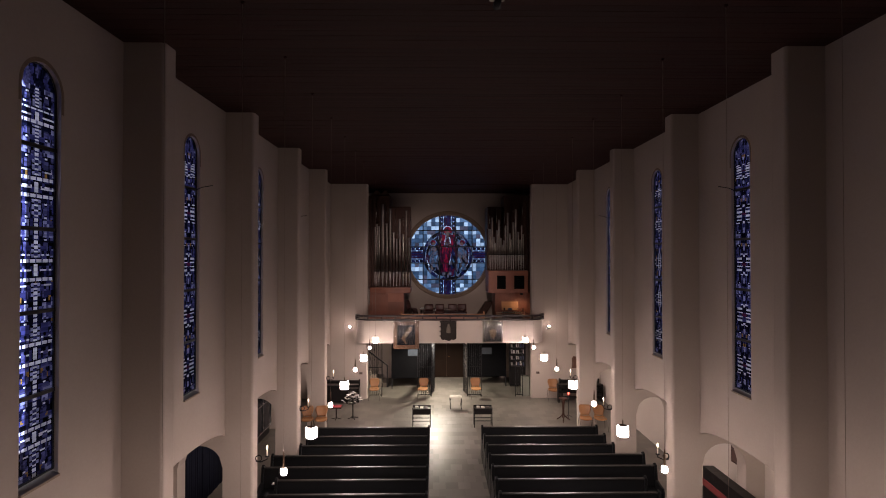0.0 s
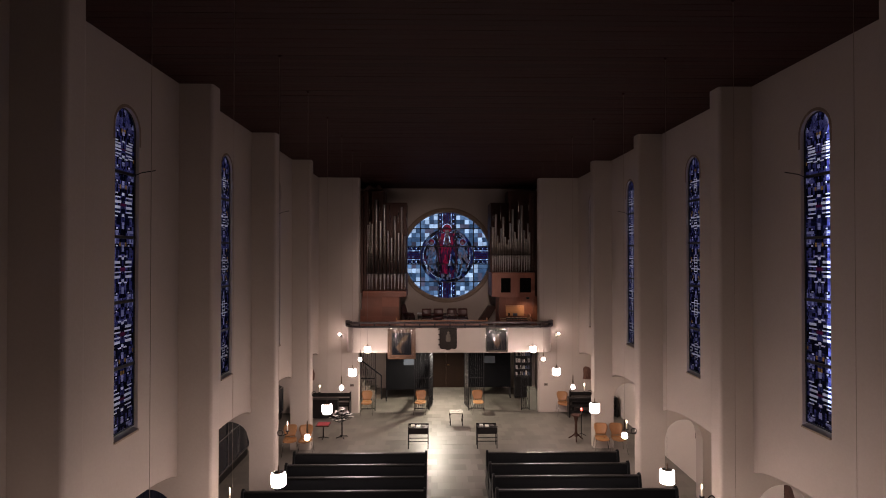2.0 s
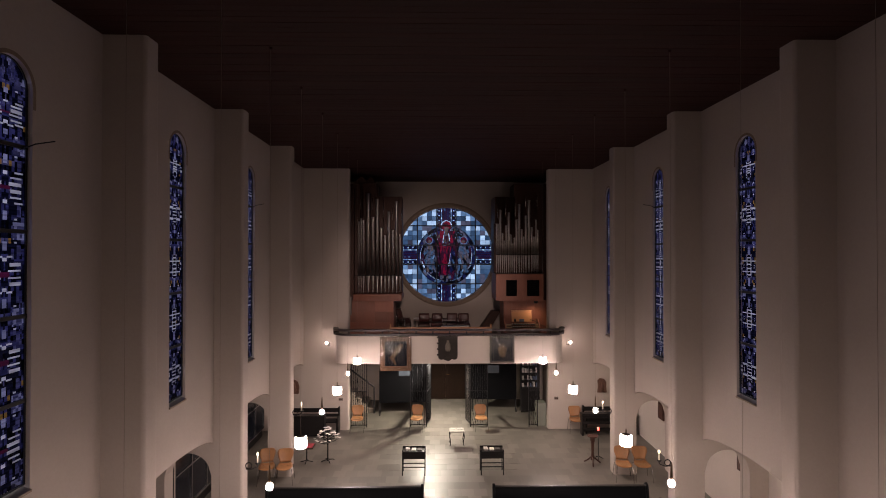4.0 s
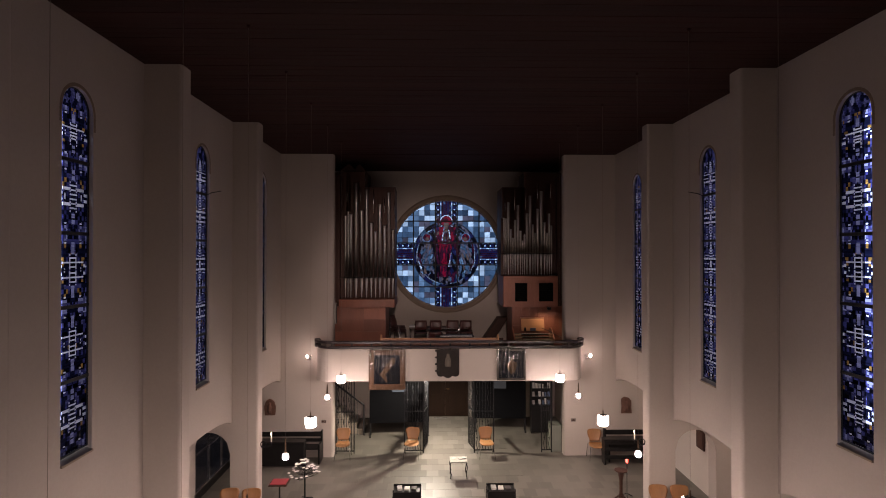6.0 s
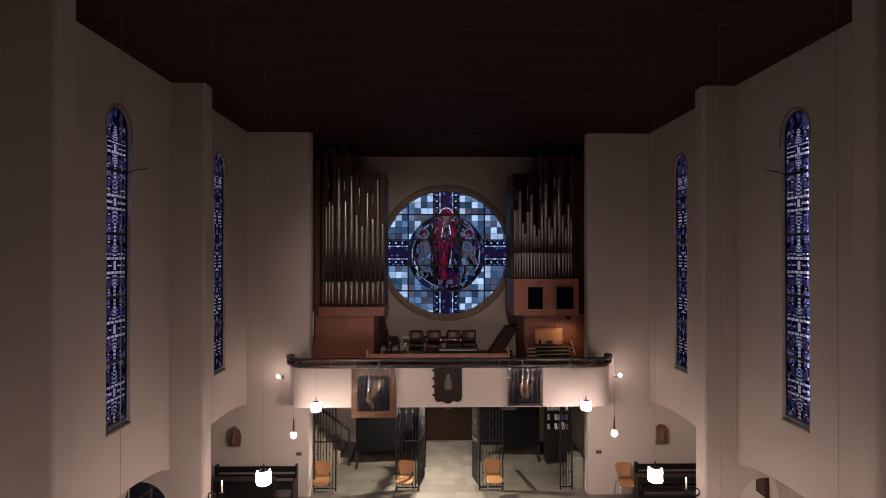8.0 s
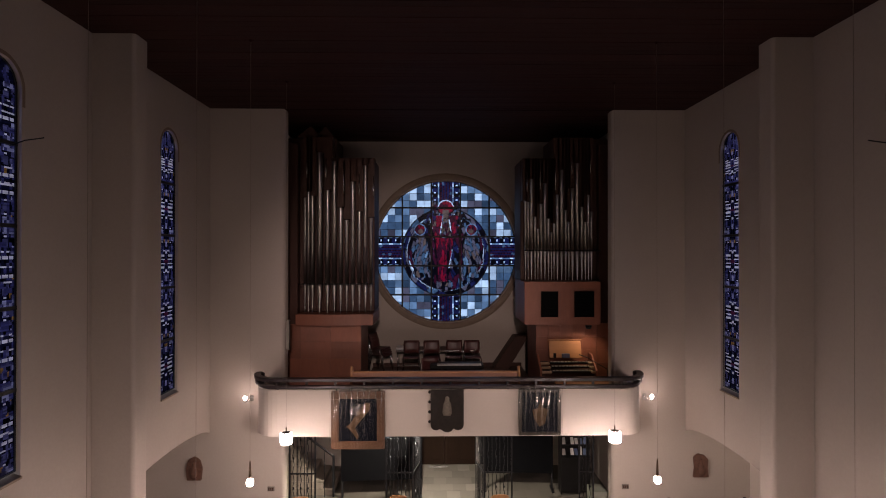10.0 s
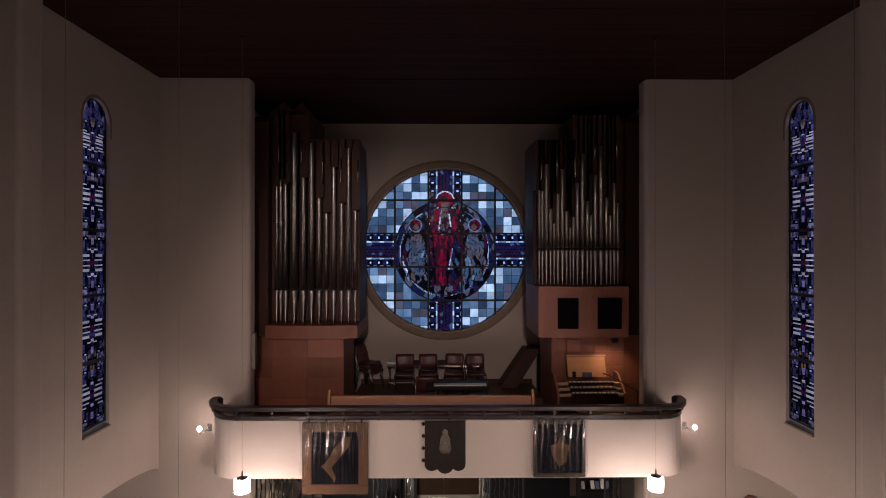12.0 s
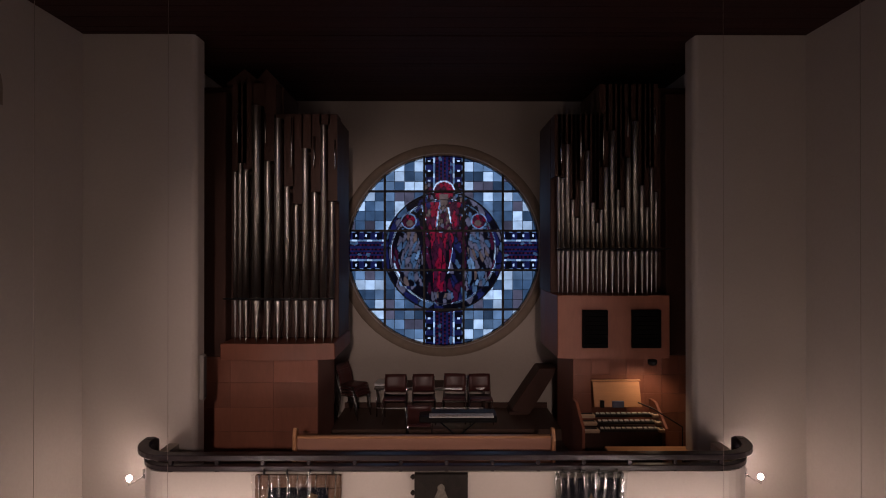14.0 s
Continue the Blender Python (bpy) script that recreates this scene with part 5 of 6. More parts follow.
tagged(cl, "small red cloth on a side table", "cloth")

# votive stand like a small tree
vt = thing("votive_stand", "black iron votive stand shaped like a small tree", "candle stand", (-3.67, 20.35, 0))
bm = bmesh.new()
for a in range(4):
    tube(bm, [(0, 0, 0.06), (0.17 * math.cos(0.5 + a * 1.57), 0.17 * math.sin(0.5 + a * 1.57), 0.035), (0.2 * math.cos(0.5 + a * 1.57), 0.2 * math.sin(0.5 + a * 1.57), 0.012)], 0.014, 6)
part("foot", bm, IRON, vt)
bm = bmesh.new()
turned(bm, [(0.03, 0.02), (0.022, 0.1), (0.02, 0.6), (0.014, 0.95)], n=10)
part("stem", bm, IRON, vt)
rv = random.Random(5)
CUP = mat("white_votive_glass", (0.75, 0.72, 0.68), 0.15, vary=0.1)
cup = bmesh.new()
turned(cup, [(0.012, 0), (0.036, 0.008), (0.04, 0.016), (0.03, 0.013)], n=9)
cup_me = mesh("cup", cup, CUP)
for k in range(46):
    lev = k % 4
    rr = (0.36, 0.30, 0.22, 0.12)[lev] * rv.uniform(0.8, 1.08)
    a = k * 2.4
    z = (0.68, 0.77, 0.86, 0.95)[lev] + rv.uniform(-0.02, 0.02)
    x, y = rr * math.cos(a), rr * math.sin(a)
    bm = bmesh.new()
    tube(bm, [(0, 0, z - 0.14), (x * 0.6, y * 0.6, z - 0.09), (x, y, z)], 0.006, 5)
    br = part("branch", bm, IRON, vt)
    ob = new("cup", cup_me)
    ob.parent = br
    ob.location = (x, y, z)

# lectern-like stand and a thin stand with a red light
ls = thing("candle_stand", "dark turned wooden candle stand on three splayed feet", "candle stand", (4.10, 19.98, 0))
bm = bmesh.new()
turned(bm, [(0.05, 0.12), (0.06, 0.2), (0.04, 0.3), (0.045, 0.6), (0.07, 0.72), (0.06, 0.8)], n=12)
part("stem", bm, DARKWOOD, ls)
for a in (0.3, 2.4, 4.5):
    bm = bmesh.new()
    tube(bm, [(0.03 * math.cos(a), 0.03 * math.sin(a), 0.22), (0.15 * math.cos(a), 0.15 * math.sin(a), 0.10), (0.26 * math.cos(a), 0.26 * math.sin(a), 0.022)], 0.022, 7)
    part("foot", bm, DARKWOOD, ls)
bm = bmesh.new()
turned(bm, [(0.14, 0.80), (0.16, 0.82), (0.15, 0.84)], n=16)
part("top_plate", bm, DARKWOOD, ls)
rl = thing("sanctuary_light_stand", "thin iron stand with a small red light", "candle stand", (4.38, 20.35, 0))
bm = bmesh.new()
rod(bm, (0, 0, 0.02), (0, 0, 0.86), 0.012, n=8)
for a in (0.2, 2.3, 4.4):
    tube(bm, [(0, 0, 0.1), (0.16 * math.cos(a), 0.16 * math.sin(a), 0.012)], 0.012, 6)
part("stem", bm, IRON, rl)
bm = bmesh.new()
turned(bm, [(0.025, 0.86), (0.035, 0.90), (0.03, 0.95)], n=10)
part("red_glass", bm, glow("red_light", (1.0, 0.05, 0.03), 3.0), rl, "glowing red glass cup")

st = thing("small_table", "small white-topped table with slim dark curved legs", "table", (0.21, 21.72, 0))
bm = bmesh.new()
box(bm, -0.24, 0.24, -0.2, 0.2, 0.44, 0.475)
bev(bm, 0.008)
part("tabletop", bm, mat("white_cloth", (0.46, 0.44, 0.40), 0.7, vary=0.08), st)
for sx in (-1, 1):
    for sy in (-1, 1):
        bm = bmesh.new()
        tube(bm, [(sx * 0.215, sy * 0.17, 0.44), (sx * 0.235, sy * 0.18, 0.30), (sx * 0.205, sy * 0.17, 0.12), (sx * 0.225, sy * 0.18, 0.0)], 0.014, 7)
        part("leg", bm, BLACKWOOD, st)
for k, (x, y) in enumerate(((-0.12, 0.05), (0.05, 0.02), (0.15, 0.06))):
    lf = part("leaflet", (lambda b: (box(b, -0.05, 0.05, -0.07, 0.07, 0, 0.01 + 0.006 * k), b)[1])(bmesh.new()), PAPER)
    lf.matrix_basis = pose(0.21 + x, 21.72 + y, 0.476, 0, 0, 8 * k)
    tagged(lf, "white leaflets lying on the small table", "leaflet", "leaflets")

for s in (-1, 1):
    k = thing("book_trolley", "black frame stand with shelves and hymn books on top", "stand", (s * 1.09, 19.42, 0), 0, "book stands")
    bm = bmesh.new()
    box(bm, -0.31, 0.31, -0.18, 0.18, 0.62, 0.65)
    box(bm, -0.31, 0.31, -0.18, -0.16, 0.46, 0.62)
    box(bm, -0.31, 0.31, 0.16, 0.18, 0.46, 0.70)
    part("tray", bm, BLACKWOOD, k)
    for x in (-0.31, 0.31):
        for y in (-0.17, 0.17):
            bm = bmesh.new()
            box(bm, x - 0.013, x + 0.013, y - 0.013, y + 0.013, 0, 0.70)
            part("leg", bm, IRON, k)
    for z in (0.22, 0.33):
        bm = bmesh.new()
        box(bm, -0.30, 0.30, -0.18, -0.16, z, z + 0.022)
        part("cross_bar", bm, IRON, k)
    for j, (x, w, c) in enumerate(((-0.17, 0.11, PAPER), (0.0, 0.12, KEYWHITE), (0.16, 0.13, mat("dark_books", (0.06, 0.05, 0.05), 0.6)))):
        bm = bmesh.new()
        box(bm, -w / 2, w / 2, -0.09, 0.09, 0, 0.03 + 0.02 * (j == 0))
        bev(bm, 0.004)
        b = part("hymn_book", bm, c)
        b.matrix_basis = pose(s * 1.09 + x, 19.42, 0.652, 0, 0, random.uniform(-8, 8))
        tagged(b, "hymn book lying on the black stand", "book", "books on the stands")

# reliefs, small signs and aisle pictures
TERRA = mat("terracotta", (0.11, 0.052, 0.035), 0.7, vary=0.4, scale=14, fine=60, bump=0.8)
for s in (-1, 1):
    r = thing("station_relief", "small brown terracotta relief on the plastered end wall", "relief", (s * 5.36, PIER, 1.28), 0, "reliefs")
    bm = bmesh.new()
    pts = [(-0.16, 0), (0.17, 0.0), (0.15, 0.2), (0.16, 0.38), (0.08, 0.47), (-0.06, 0.5), (-0.15, 0.42), (-0.13, 0.2)] if s > 0 else [(-0.15, 0), (0.15, 0.0), (0.17, 0.25), (0.12, 0.42), (0.0, 0.5), (-0.12, 0.43), (-0.17, 0.25)]
    v = [[bm.verts.new((x, y, z)) for x, z in pts] for y in (-0.07, -0.002)]
    bm.faces.new(v[0])
    bm.faces.new(v[1][::-1])
    for i in range(len(pts)):
        j = (i + 1) % len(pts)
        bm.faces.new((v[0][i], v[0][j], v[1][j], v[1][i]))
    bmesh.ops.recalc_face_normals(bm, faces=bm.faces[:])
    bev(bm, 0.012, 2)
    part("slab", bm, TERRA, r)
    bm = bmesh.new()
    turned(bm, [(0.05, 0.06), (0.08, 0.15), (0.06, 0.27), (0.035, 0.30), (0.04, 0.36), (0.01, 0.39)], 0, -0.07, 10)
    part("raised_form", bm, TERRA, r)
    g = thing("wall_plate", "small grey switch plate on the end wall", "switch plate", (s * 3.76, PIER, 1.08))
    bm = bmesh.new()
    box(bm, -0.075, 0.075, -0.03, -0.002, -0.05, 0.05)
    bev(bm, 0.008)
    part("plate", bm, mat("plate_grey", (0.16, 0.14, 0.12), 0.5, vary=0.1), g)
    for x in (-0.04, 0.0, 0.04):
        bm = bmesh.new()
        box(bm, x - 0.014, x + 0.014, -0.036, -0.03, -0.03, 0.03)
        part("switch", bm, DARKWOOD, g)
PICT = mat("aisle_picture", (0.075, 0.035, 0.025), 0.5, vary=0.5, scale=9, fine=40, bump=0.3)
for k, (y, z) in enumerate(((20.7, 1.32), (16.3, 1.45), (12.6, 1.45), (8.7, 1.45))):
    p = thing("aisle_picture", "dark brown framed relief picture on the aisle wall", "picture", (OUT - 0.002, y, z), 0, "aisle pictures")
    bm = bmesh.new()
    box(bm, -0.05, 0, -0.2, 0.2, -0.25, 0.25)
    bev(bm, 0.01)
    part("frame", bm, DARKWOOD, p)
    bm = bmesh.new()
    box(bm, -0.058, -0.05, -0.15, 0.15, -0.2, 0.2)
    part("panel", bm, PICT, p)
# lamps in the east aisle
for k, y in enumerate((21.6, 17.75, 13.9, 10.1)):
    w = thing("aisle_lamp", "small round ceiling lamp in the side aisle", "ceiling lamp", (6.0, y, 2.72), 0, "aisle lamps")
    bm = bmesh.new()
    turned(bm, [(0.05, -0.07), (0.08, -0.05), (0.085, -0.02)], n=14)
    part("shade", bm, glow("aisle_lamp_glass", (1.0, 0.82, 0.70), 60.0), w)
    bm = bmesh.new()
    turned(bm, [(0.09, -0.02), (0.09, -0.001)], n=14)
    part("base", bm, CHROME, w)
# west aisle: dark doors and display cases
GLOSSBLACK = mat("dark_glazing", (0.010, 0.012, 0.018), 0.12, vary=0.3)
for y in (21.4, 17.6):
    d = thing("display_case", "dark glazed metal display case on the aisle wall", "display case", (-OUT + 0.002, y, 0), 0, "display cases")
    bm = bmesh.new()
    box(bm, 0, 0.16, -1.3, 1.3, 0.25, 2.3)
    part("body", bm, GLOSSBLACK, d)
    for a in (-1.3, -0.45, 0.42, 1.27):
        bm = bmesh.new()
        box(bm, 0.16, 0.19, a, a + 0.03, 0.25, 2.3)
        part("mullion", bm, CHROME, d)
    for z in (0.25, 1.15, 2.27):
        bm = bmesh.new()
        box(bm, 0.162, 0.186, -1.27, 1.27, z, z + 0.03)
        part("crossbar", bm, CHROME, d)
    bm = bmesh.new()
    box(bm, 0.02, 0.14, -1.25, 1.25, 0, 0.25)
    part("plinth", bm, BLACKWOOD, d)
    bm = bmesh.new()
    box(bm, 0.161, 0.165, 0.5, 0.9, 1.35, 1.9)
    part("notice", bm, PAPER, d, "pale paper notice")
dc = thing("aisle_curtain", "dark blue-black curtain hanging on the aisle wall", "curtain", (-OUT + 0.06, 13.9, 0))
bm = bmesh.new()
fold = [(0.045 * math.sin(i * 1.9) + 0.012 * math.sin(i * 4.3), -1.35 + 2.7 * i / 90) for i in range(91)]
for (xa, ya), (xb, yb) in zip(fold, fold[1:]):
    v = [bm.verts.new(p) for p in ((xa + 0.06, ya, 0.03), (xb + 0.06, yb, 0.03), (xb + 0.06, yb, 2.35), (xa + 0.06, ya, 2.35))]
    bm.faces.new(v).smooth = True
bmesh.ops.remove_doubles(bm, verts=bm.verts[:], dist=1e-5)
bmesh.ops.solidify(bm, geom=bm.faces[:], thickness=0.006)
part("cloth", bm, mat("dark_curtain_cloth", (0.010, 0.012, 0.022), 0.9, vary=0.2, scale=5, spec=0.1), dc)
bm = bmesh.new()
rod(bm, (0.06, -1.45, 2.38), (0.06, 1.45, 2.38), 0.015, n=8)
part("curtain_rod", bm, IRON, dc)
for yy in (-1.4, 1.4):
    bm = bmesh.new()
    rod(bm, (-0.058, yy, 2.38), (0.06, yy, 2.38), 0.01, n=6)
    part("bracket", bm, IRON, dc)
rk = thing("aisle_rack", "low black rack with a red band in the side aisle", "rack", (6.03, 12.0, 0))
bm = bmesh.new()
box(bm, -0.25, 0.0, -0.9, 0.9, 0.0, 1.06)
part("body", bm, BLACKWOOD, rk)
bm = bmesh.new()
box(bm, -0.262, -0.252, -0.9, 0.9, 0.62, 0.78)
part("red_band", bm, mat("red_band", (0.18, 0.03, 0.03), 0.6, vary=0.2), rk)

# square ceiling fitting; its housing, stem and beam are added to brighten the gallery
cf = thing("ceiling_spotlight", "small square white fitting on the dark ceiling with an added spotlight", "spotlight", (0.12, 6.25, CEIL))
bm = bmesh.new()
box(bm, -0.09, 0.09, -0.09, 0.09, -0.03, 0.0)
bev(bm, 0.01)
part("plate", bm, KEYWHITE, cf)
aim = (Vector((-1.0, 26.4, 4.3)) - Vector((0.12, 6.25, CEIL - 0.08))).normalized()
bm = bmesh.new()
rod(bm, Vector((0, 0, -0.08)) - aim * 0.06, Vector((0, 0, -0.08)) + aim * 0.07, 0.04, 0.05, 14)
part("housing", bm, IRON, cf)
bm = bmesh.new()
rod(bm, (0, 0, -0.08), (0, 0, -0.02), 0.012, n=8)
part("stem", bm, IRON, cf)
# added beam that lifts the organ cases and the wall under the rose
beam = new("lamp", bpy.data.lights.new("spot", "SPOT"))
beam.data.energy, beam.data.color = SPOT, (1.0, 0.74, 0.66)
beam.data.spot_size, beam.data.spot_blend, beam.data.shadow_soft_size = radians(26), 0.75, 0.3
beam.matrix_basis = look(Vector((0, 0, -0.08)) + aim * 0.09, Vector((0, 0, -0.08)) + aim * 2)
beam.parent = cf

# ---- under the gallery ----
bm = bmesh.new()
for x0, x1, z0, z1 in ((-4.09, -2.75, 0, 2.499), (-2.75, 2.60, 2.15, 2.499), (-1.02, -0.92, 0, 2.15), (0.86, 0.98, 0, 2.15), (2.60, 4.09, 0, 2.499)):
    box(bm, x0, x1, 27.15, 27.5, z0, z1)
# the paler plaster puts missing lobby lamp light into the wall colour
structure("wall_lobby", bm, WHITEWALL, "plastered lobby wall with three dark doorways", "wall")
DOOR = mat("door_dark_brown", (0.013, 0.0065, 0.004), 0.6, spec=0.08, vary=0.3, scale=3, fine=30, stretch=(3, 3, 0.3))
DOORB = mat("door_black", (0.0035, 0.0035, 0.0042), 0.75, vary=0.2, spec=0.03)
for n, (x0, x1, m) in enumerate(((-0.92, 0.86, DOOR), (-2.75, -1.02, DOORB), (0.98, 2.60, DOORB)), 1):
    d = thing("door_%d" % n, "dark wooden double door with brass handle" if n == 1 else "black double door under the gallery", "door", ((x0 + x1) / 2, 27.25, 0))
    d["kind"] = "structure"
    w = (x1 - x0) / 2
    for s in (-1, 1):
        bm = bmesh.new()
        box(bm, min(s * 0.004, s * (w - 0.005)), max(s * 0.004, s * (w - 0.005)), -0.03, 0.03, 0.01, 2.145)
        leaf = part("door_leaf", bm, m, d)
        for z0, z1 in ((0.15, 0.85), (1.0, 2.0)):
            bm = bmesh.new()
            a, b = sorted((s * 0.12, s * (w - 0.12)))
            box(bm, a, b, -0.045, -0.031, z0, z1)
            bev(bm, 0.006)
            part("door_panel", bm, m, leaf)
    bm = bmesh.new()
    tube(bm, [(0.06, -0.03, 1.05), (0.06, -0.08, 1.05), (0.16, -0.08, 1.05)], 0.01, 7)
    part("door_handle", bm, mat("brass", (0.6, 0.42, 0.16), 0.3, 1.0), d)
bm = bmesh.new()
box(bm, -0.45, 0.05, 27.06, 27.1, 0.0, 0.012)
part("door_threshold", bm, CHROME)
tagged(bpy.data.objects["door_threshold"], "thin metal threshold strip before the door", "threshold", kind="structure")
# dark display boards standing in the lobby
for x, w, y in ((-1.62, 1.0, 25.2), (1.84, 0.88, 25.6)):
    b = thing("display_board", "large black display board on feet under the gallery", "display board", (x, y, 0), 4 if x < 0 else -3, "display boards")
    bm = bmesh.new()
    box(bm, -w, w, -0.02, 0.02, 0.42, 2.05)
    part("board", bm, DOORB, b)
    for s in (-1, 1):
        bm = bmesh.new()
        box(bm, s * (w - 0.03) - 0.02, s * (w - 0.03) + 0.02, -0.018, 0.018, 0.0, 0.42)
        box(bm, s * (w - 0.03) - 0.025, s * (w - 0.03) + 0.025, -0.22, 0.22, 0.0, 0.03)
        part("foot", bm, IRON, b)
    bm = bmesh.new()
    box(bm, -0.25, 0.2, -0.026, -0.021, 1.45, 1.75)
    part("dim_poster", bm, mat("dim_poster", (0.03, 0.04, 0.055), 0.5, vary=0.3), b)

# wrought iron grilles
def grille(x0, x1, y, label, swing=0.0):
    g = thing("iron_grille", label, "grille", (x0, y, 0), swing, "iron grilles")
    w = x1 - x0
    for x in (0, w):
        bm = bmesh.new()
        box(bm, x - 0.016, x + 0.016, -0.016, 0.016, 0, 2.495)
        part("stile", bm, IRON, g)
    for z in (0.06, 1.25, 2.40):
        bm = bmesh.new()
        box(bm, 0.016, w - 0.016, -0.010, 0.010, z, z + 0.03)
        part("cross_bar", bm, IRON, g)
    nb = max(4, int(w / 0.075))
    for i in range(1, nb):
        x = w * i / nb
        bm = bmesh.new()
        if i % 2:
            pts = [(x + 0.014 * math.sin(z * 18), 0.014 * math.cos(z * 18), z) for z in [0.09 + 2.31 * j / 44 for j in range(45)]]
            tube(bm, pts, 0.009, 5)
            for z in (0.45, 0.95, 1.6, 2.0):
                turned(bm, [(0.008, z - 0.03), (0.024, z), (0.008, z + 0.03)], x, 0, 7)
        else:
            box(bm, x - 0.008, x + 0.008, -0.008, 0.008, 0.09, 2.40)
        part("bar", bm, IRON, g)
    return g


grille(-3.45, -2.90, 23.50, "black wrought iron grille with twisted bars beside the stair")
grille(-1.36, -0.78, 23.52, "black wrought iron grille with twisted bars")
grille(0.78, 1.38, 23.52, "black wrought iron grille with twisted bars")
grille(2.86, 3.16, 23.50, "narrow black wrought iron grille with twisted bars")
for x in (-0.80, 0.80):
    g = thing("open_gate", "black wrought iron gate folded open into the lobby", "gate", (x, 23.56, 0), 78 if x < 0 else 102, "open gates")
    for z in (0.05, 1.2, 2.1):
        bm = bmesh.new()
        box(bm, 0.02, 0.72, -0.012, 0.012, z, z + 0.035)
        part("cross_bar", bm, IRON, g)
    for i in range(8):
        bm = bmesh.new()
        xx = 0.02 + 0.7 * i / 7
        box(bm, xx - 0.009, xx + 0.009, -0.009, 0.009, 0.0 if i == 0 else 0.05, 2.2)
        part("bar", bm, IRON, g)
    for z in (0.6, 1.65):
        bm = bmesh.new()
        pts = [(0.37 + 0.16 * math.cos(radians(a)), 0, z + 0.16 * math.sin(radians(a))) for a in range(0, 361, 30)]
        tube(bm, pts, 0.009, 5)
        part("scroll", bm, IRON, g)

# stair up to the gallery
sw = thing("stair", "narrow stone stair rising behind the iron grille", "stair", (-2.85, 25.3, 0))
STEP = mat("step_stone", (0.30, 0.26, 0.22), 0.6, vary=0.12, scale=6, bump=0.1)
for i in range(5):
    bm = bmesh.new()
    box(bm, -1.23, -0.25 * i + 0.02, 0.0, 1.05, 0.175 * (i + 1) - 0.03, 0.175 * (i + 1))
    bev(bm, 0.006)
    part("step", bm, STEP, sw)
    bm = bmesh.new()
    box(bm, -1.23, -0.25 * i, 0.01, 1.04, 0.175 * i + (0.001 if i else 0), 0.175 * (i + 1) - 0.031)
    part("riser_block", bm, STEP, sw)
hr = thing("stair_rail", "black iron stair hand rail with slim bars", "hand rail", (-2.82, 25.22, 0))
bm = bmesh.new()
tube(bm, [(0.0, 0, 1.0), (-0.06, 0, 1.05), (-1.22, 0, 1.92)], 0.03, 8)
part("handrail", bm, IRON, hr)
bm = bmesh.new()
box(bm, -0.025, 0.025, -0.025, 0.025, 0, 1.02)
part("newel", bm, IRON, hr)
for i in range(5):
    bm = bmesh.new()
    x = -0.22 - 0.22 * i
    rod(bm, (x, 0, 0), (x, 0, 1.03 + (-x - 0.06) * 0.75), 0.010, n=6)
    part("baluster", bm, IRON, hr)

# leaflet shelf and column at the east side
sf = thing("leaflet_shelf", "dark leaflet rack with white brochures under the gallery", "shelf", (3.22, 25.4, 0))
bm = bmesh.new()
box(bm, -0.34, 0.34, 0.12, 0.16, 0, 1.95)
box(bm, -0.36, -0.33, -0.16, 0.16, 0, 1.95)
box(bm, 0.33, 0.36, -0.16, 0.16, 0, 1.95)
part("carcass", bm, BLACKWOOD, sf)
for z in (0.95, 1.22, 1.5, 1.78):
    bm = bmesh.new()
    box(bm, -0.33, 0.33, -0.14, 0.12, z, z + 0.02)
    sh = part("shelf_board", bm, BLACKWOOD, sf)
    for k in range(6):
        if random.random() < 0.8:
            bm = bmesh.new()
            vs = box(bm, -0.31 + k * 0.105, -0.31 + k * 0.105 + 0.08, -0.1, -0.085, z + 0.021, z + 0.021 + random.uniform(0.12, 0.19))
            for v in vs:
                if v.co.z > z + 0.05:
                    v.co.y += 0.08
            b = part("brochure", bm, random.choice((KEYWHITE, PAPER, KEYWHITE, mat("brochure_blue", (0.1, 0.14, 0.24), 0.5))))
            b.location = (3.22, 25.4, 0)
            tagged(b, "brochure standing in the dark leaflet rack", "brochure", "brochures")
bm = bmesh.new()
box(bm, -0.33, 0.33, -0.15, 0.12, 0.05, 0.93)
part("cupboard", bm, BLACKWOOD, sf)
gc = thing("grey_cabinet", "low grey green metal cabinet beside the pier", "cabinet", (3.30, 23.64, 0))
bm = bmesh.new()
box(bm, -0.155, 0.165, -0.12, 0.3, 0, 0.82)
bev(bm, 0.006)
part("body", bm, mat("grey_green_paint", (0.16, 0.17, 0.14), 0.5, vary=0.1), gc)
bm = bmesh.new()
box(bm, -0.145, 0.155, -0.13, -0.121, 0.04, 0.78)
part("door", bm, mat("grey_green_paint", (0.17, 0.18, 0.15), 0.5, vary=0.1), gc)
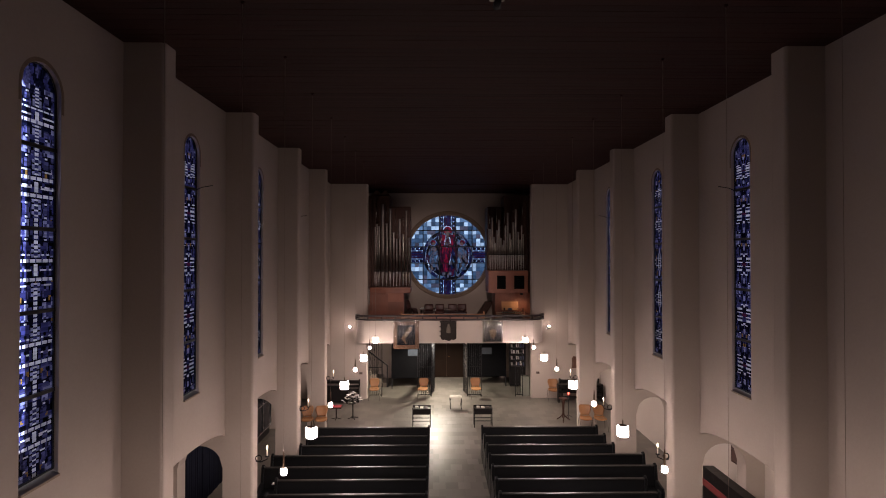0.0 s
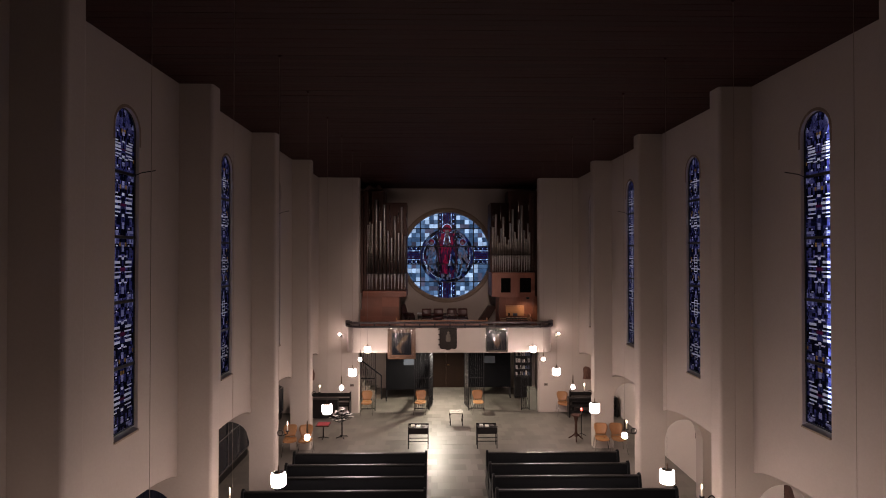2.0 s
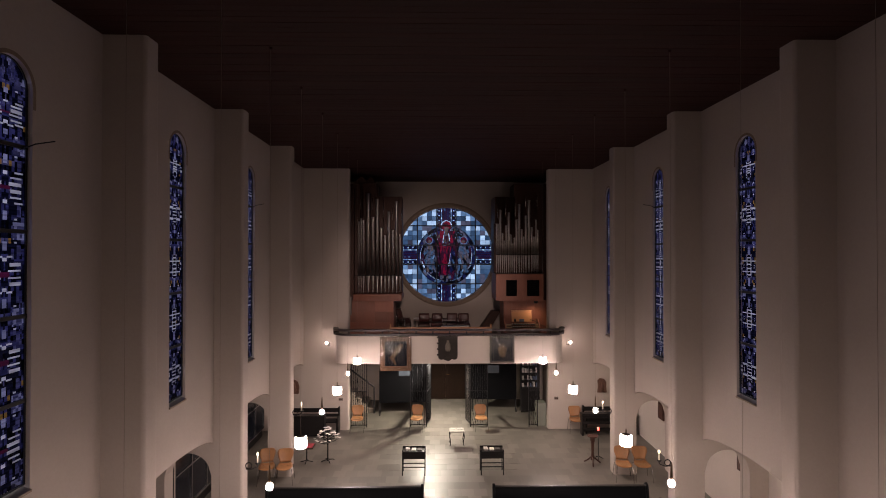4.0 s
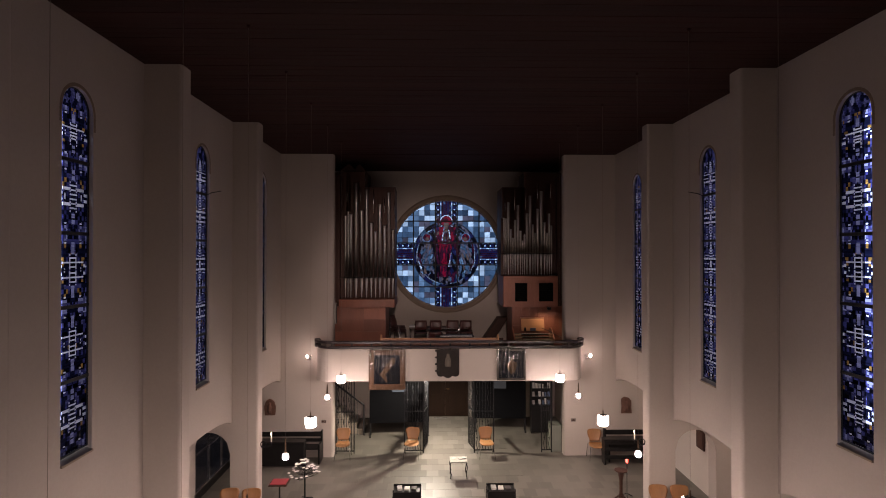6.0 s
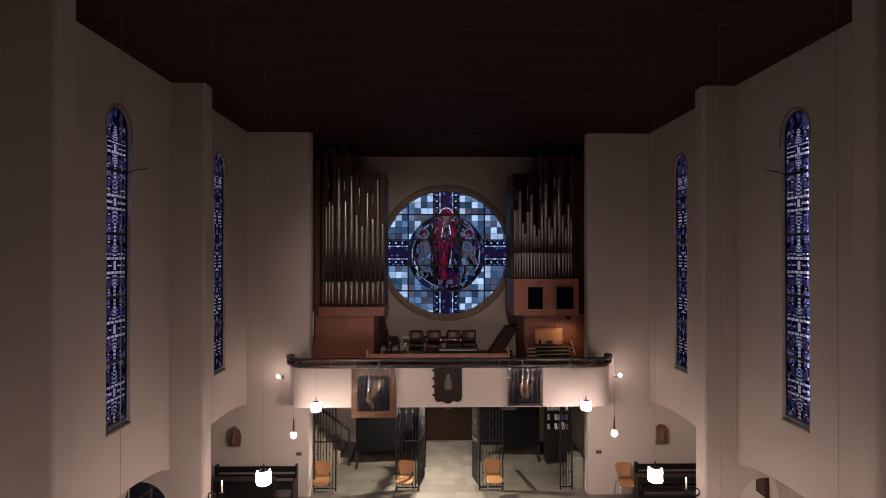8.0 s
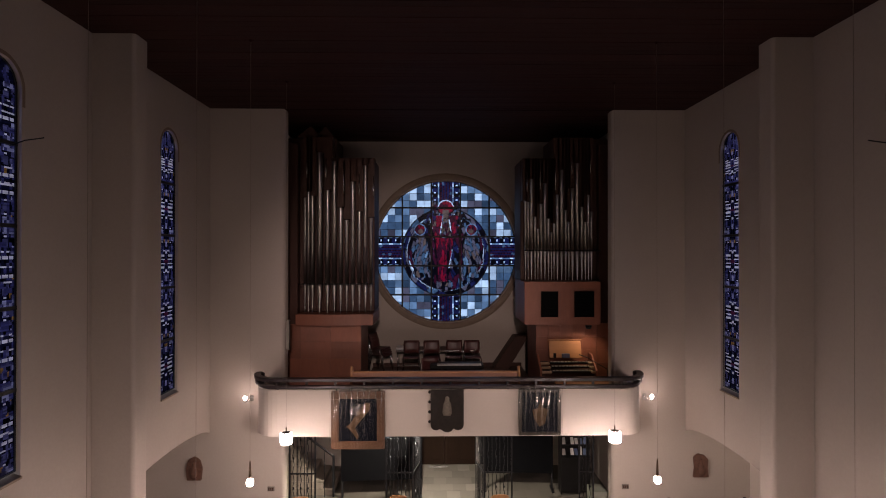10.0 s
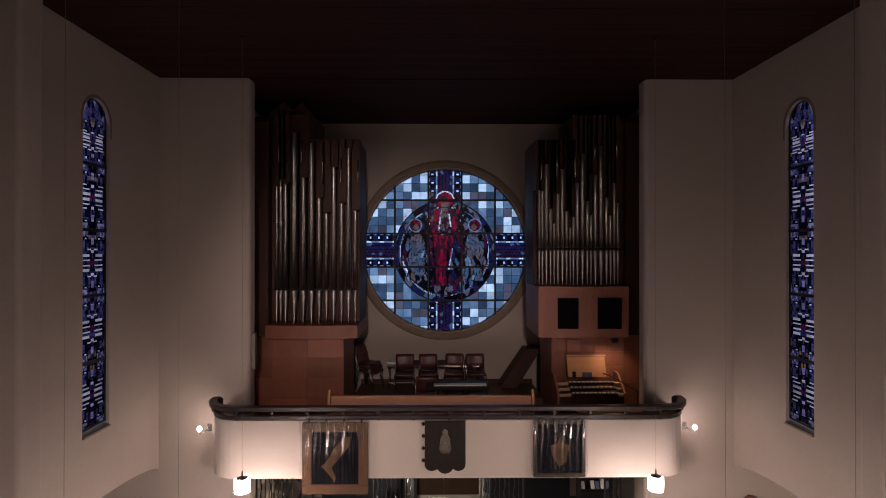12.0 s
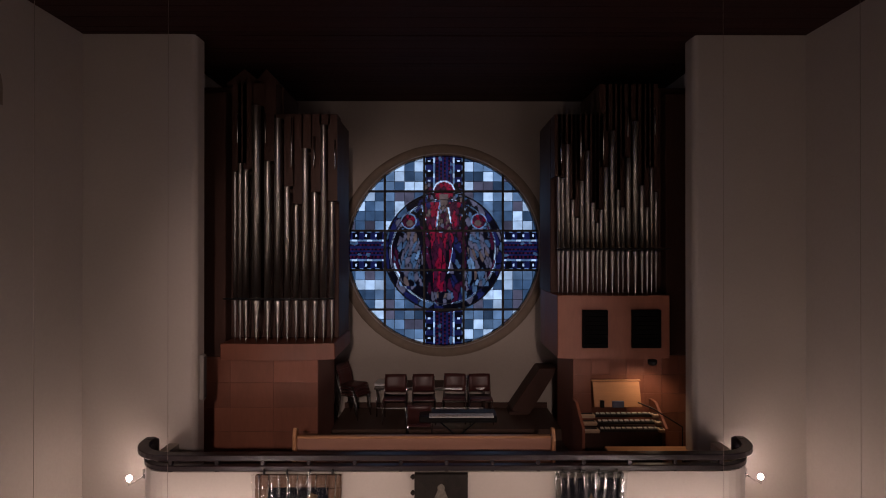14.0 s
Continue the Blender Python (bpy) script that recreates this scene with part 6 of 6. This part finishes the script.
# lamp on the underside of the gallery
ul = thing("gallery_lamp", "round flush ceiling lamp under the gallery", "ceiling lamp", (-0.62, 23.74, 2.499))
bm = bmesh.new()
turned(bm, [(0.075, -0.05), (0.085, -0.04), (0.085, -0.001)], n=16)
part("housing", bm, CHROME, ul)
bm = bmesh.new()
turned(bm, [(0.06, -0.056), (0.065, -0.051)], n=16)
part("diffuser", bm, glow("gallery_lamp_glass", (1.0, 0.86, 0.68), 30), ul)
beam = new("lamp", bpy.data.lights.new("downlight", "SPOT"))
beam.data.energy, beam.data.color = UNDER, (1.0, 0.88, 0.72)
beam.data.spot_size, beam.data.spot_blend, beam.data.shadow_soft_size = radians(165), 0.5, 0.02
beam.location = (0, 0, -0.07)
beam.parent = ul

# ---- stone slabs of the floor ----
SX, SY = 0.333, 0.42
fl = bpy.data.objects["floor"]
rt = random.Random(3)
slab = bmesh.new()
vs = box(slab, -SX / 2 + 0.003, SX / 2 - 0.003, -SY / 2 + 0.003, SY / 2 - 0.003, -0.004, 0.0)
slab_me = mesh("slab", slab, TILE)
light_me = slab_me.copy()
light_me.materials[0] = TILE_AISLE
rest_v, rest_f, rest_m = [], [], []
count = 0
j = 0
y = -3.68
while y < 27.2:
    off = (j % 2) * SX / 2
    i = -19
    while i < 20:
        x = i * SX + off
        near = abs(x) < 1.9 and 19.6 < y < 27.0
        if near and count < 300:
            ob = new("slab", light_me if abs(x) < 0.8 else slab_me)
            ob.parent = fl
            ob.location = (x, y, rt.uniform(-0.0008, 0.0008))
            count += 1
        elif abs(x) < OUT - 0.1:
            b = len(rest_v)
            dz = rt.uniform(-0.0008, 0.0008)
            a, c = SX / 2 - 0.003, SY / 2 - 0.003
            rest_v += [(x - a, y - c, dz), (x + a, y - c, dz), (x + a, y + c, dz), (x - a, y + c, dz)]
            rest_f.append((b, b + 1, b + 2, b + 3))
            rest_m.append(1 if abs(x) < 0.8 else 0)
        i += 1
    y += SY
    j += 1
me = bpy.data.meshes.new("slabs")
me.from_pydata(rest_v, [], rest_f)
me.materials.append(TILE)
me.materials.append(TILE_AISLE)
me.polygons.foreach_set("material_index", rest_m)
ob = new("slabs", me)
ob.parent = fl
tagged(ob, "grey stone floor slabs", kind="stuff")
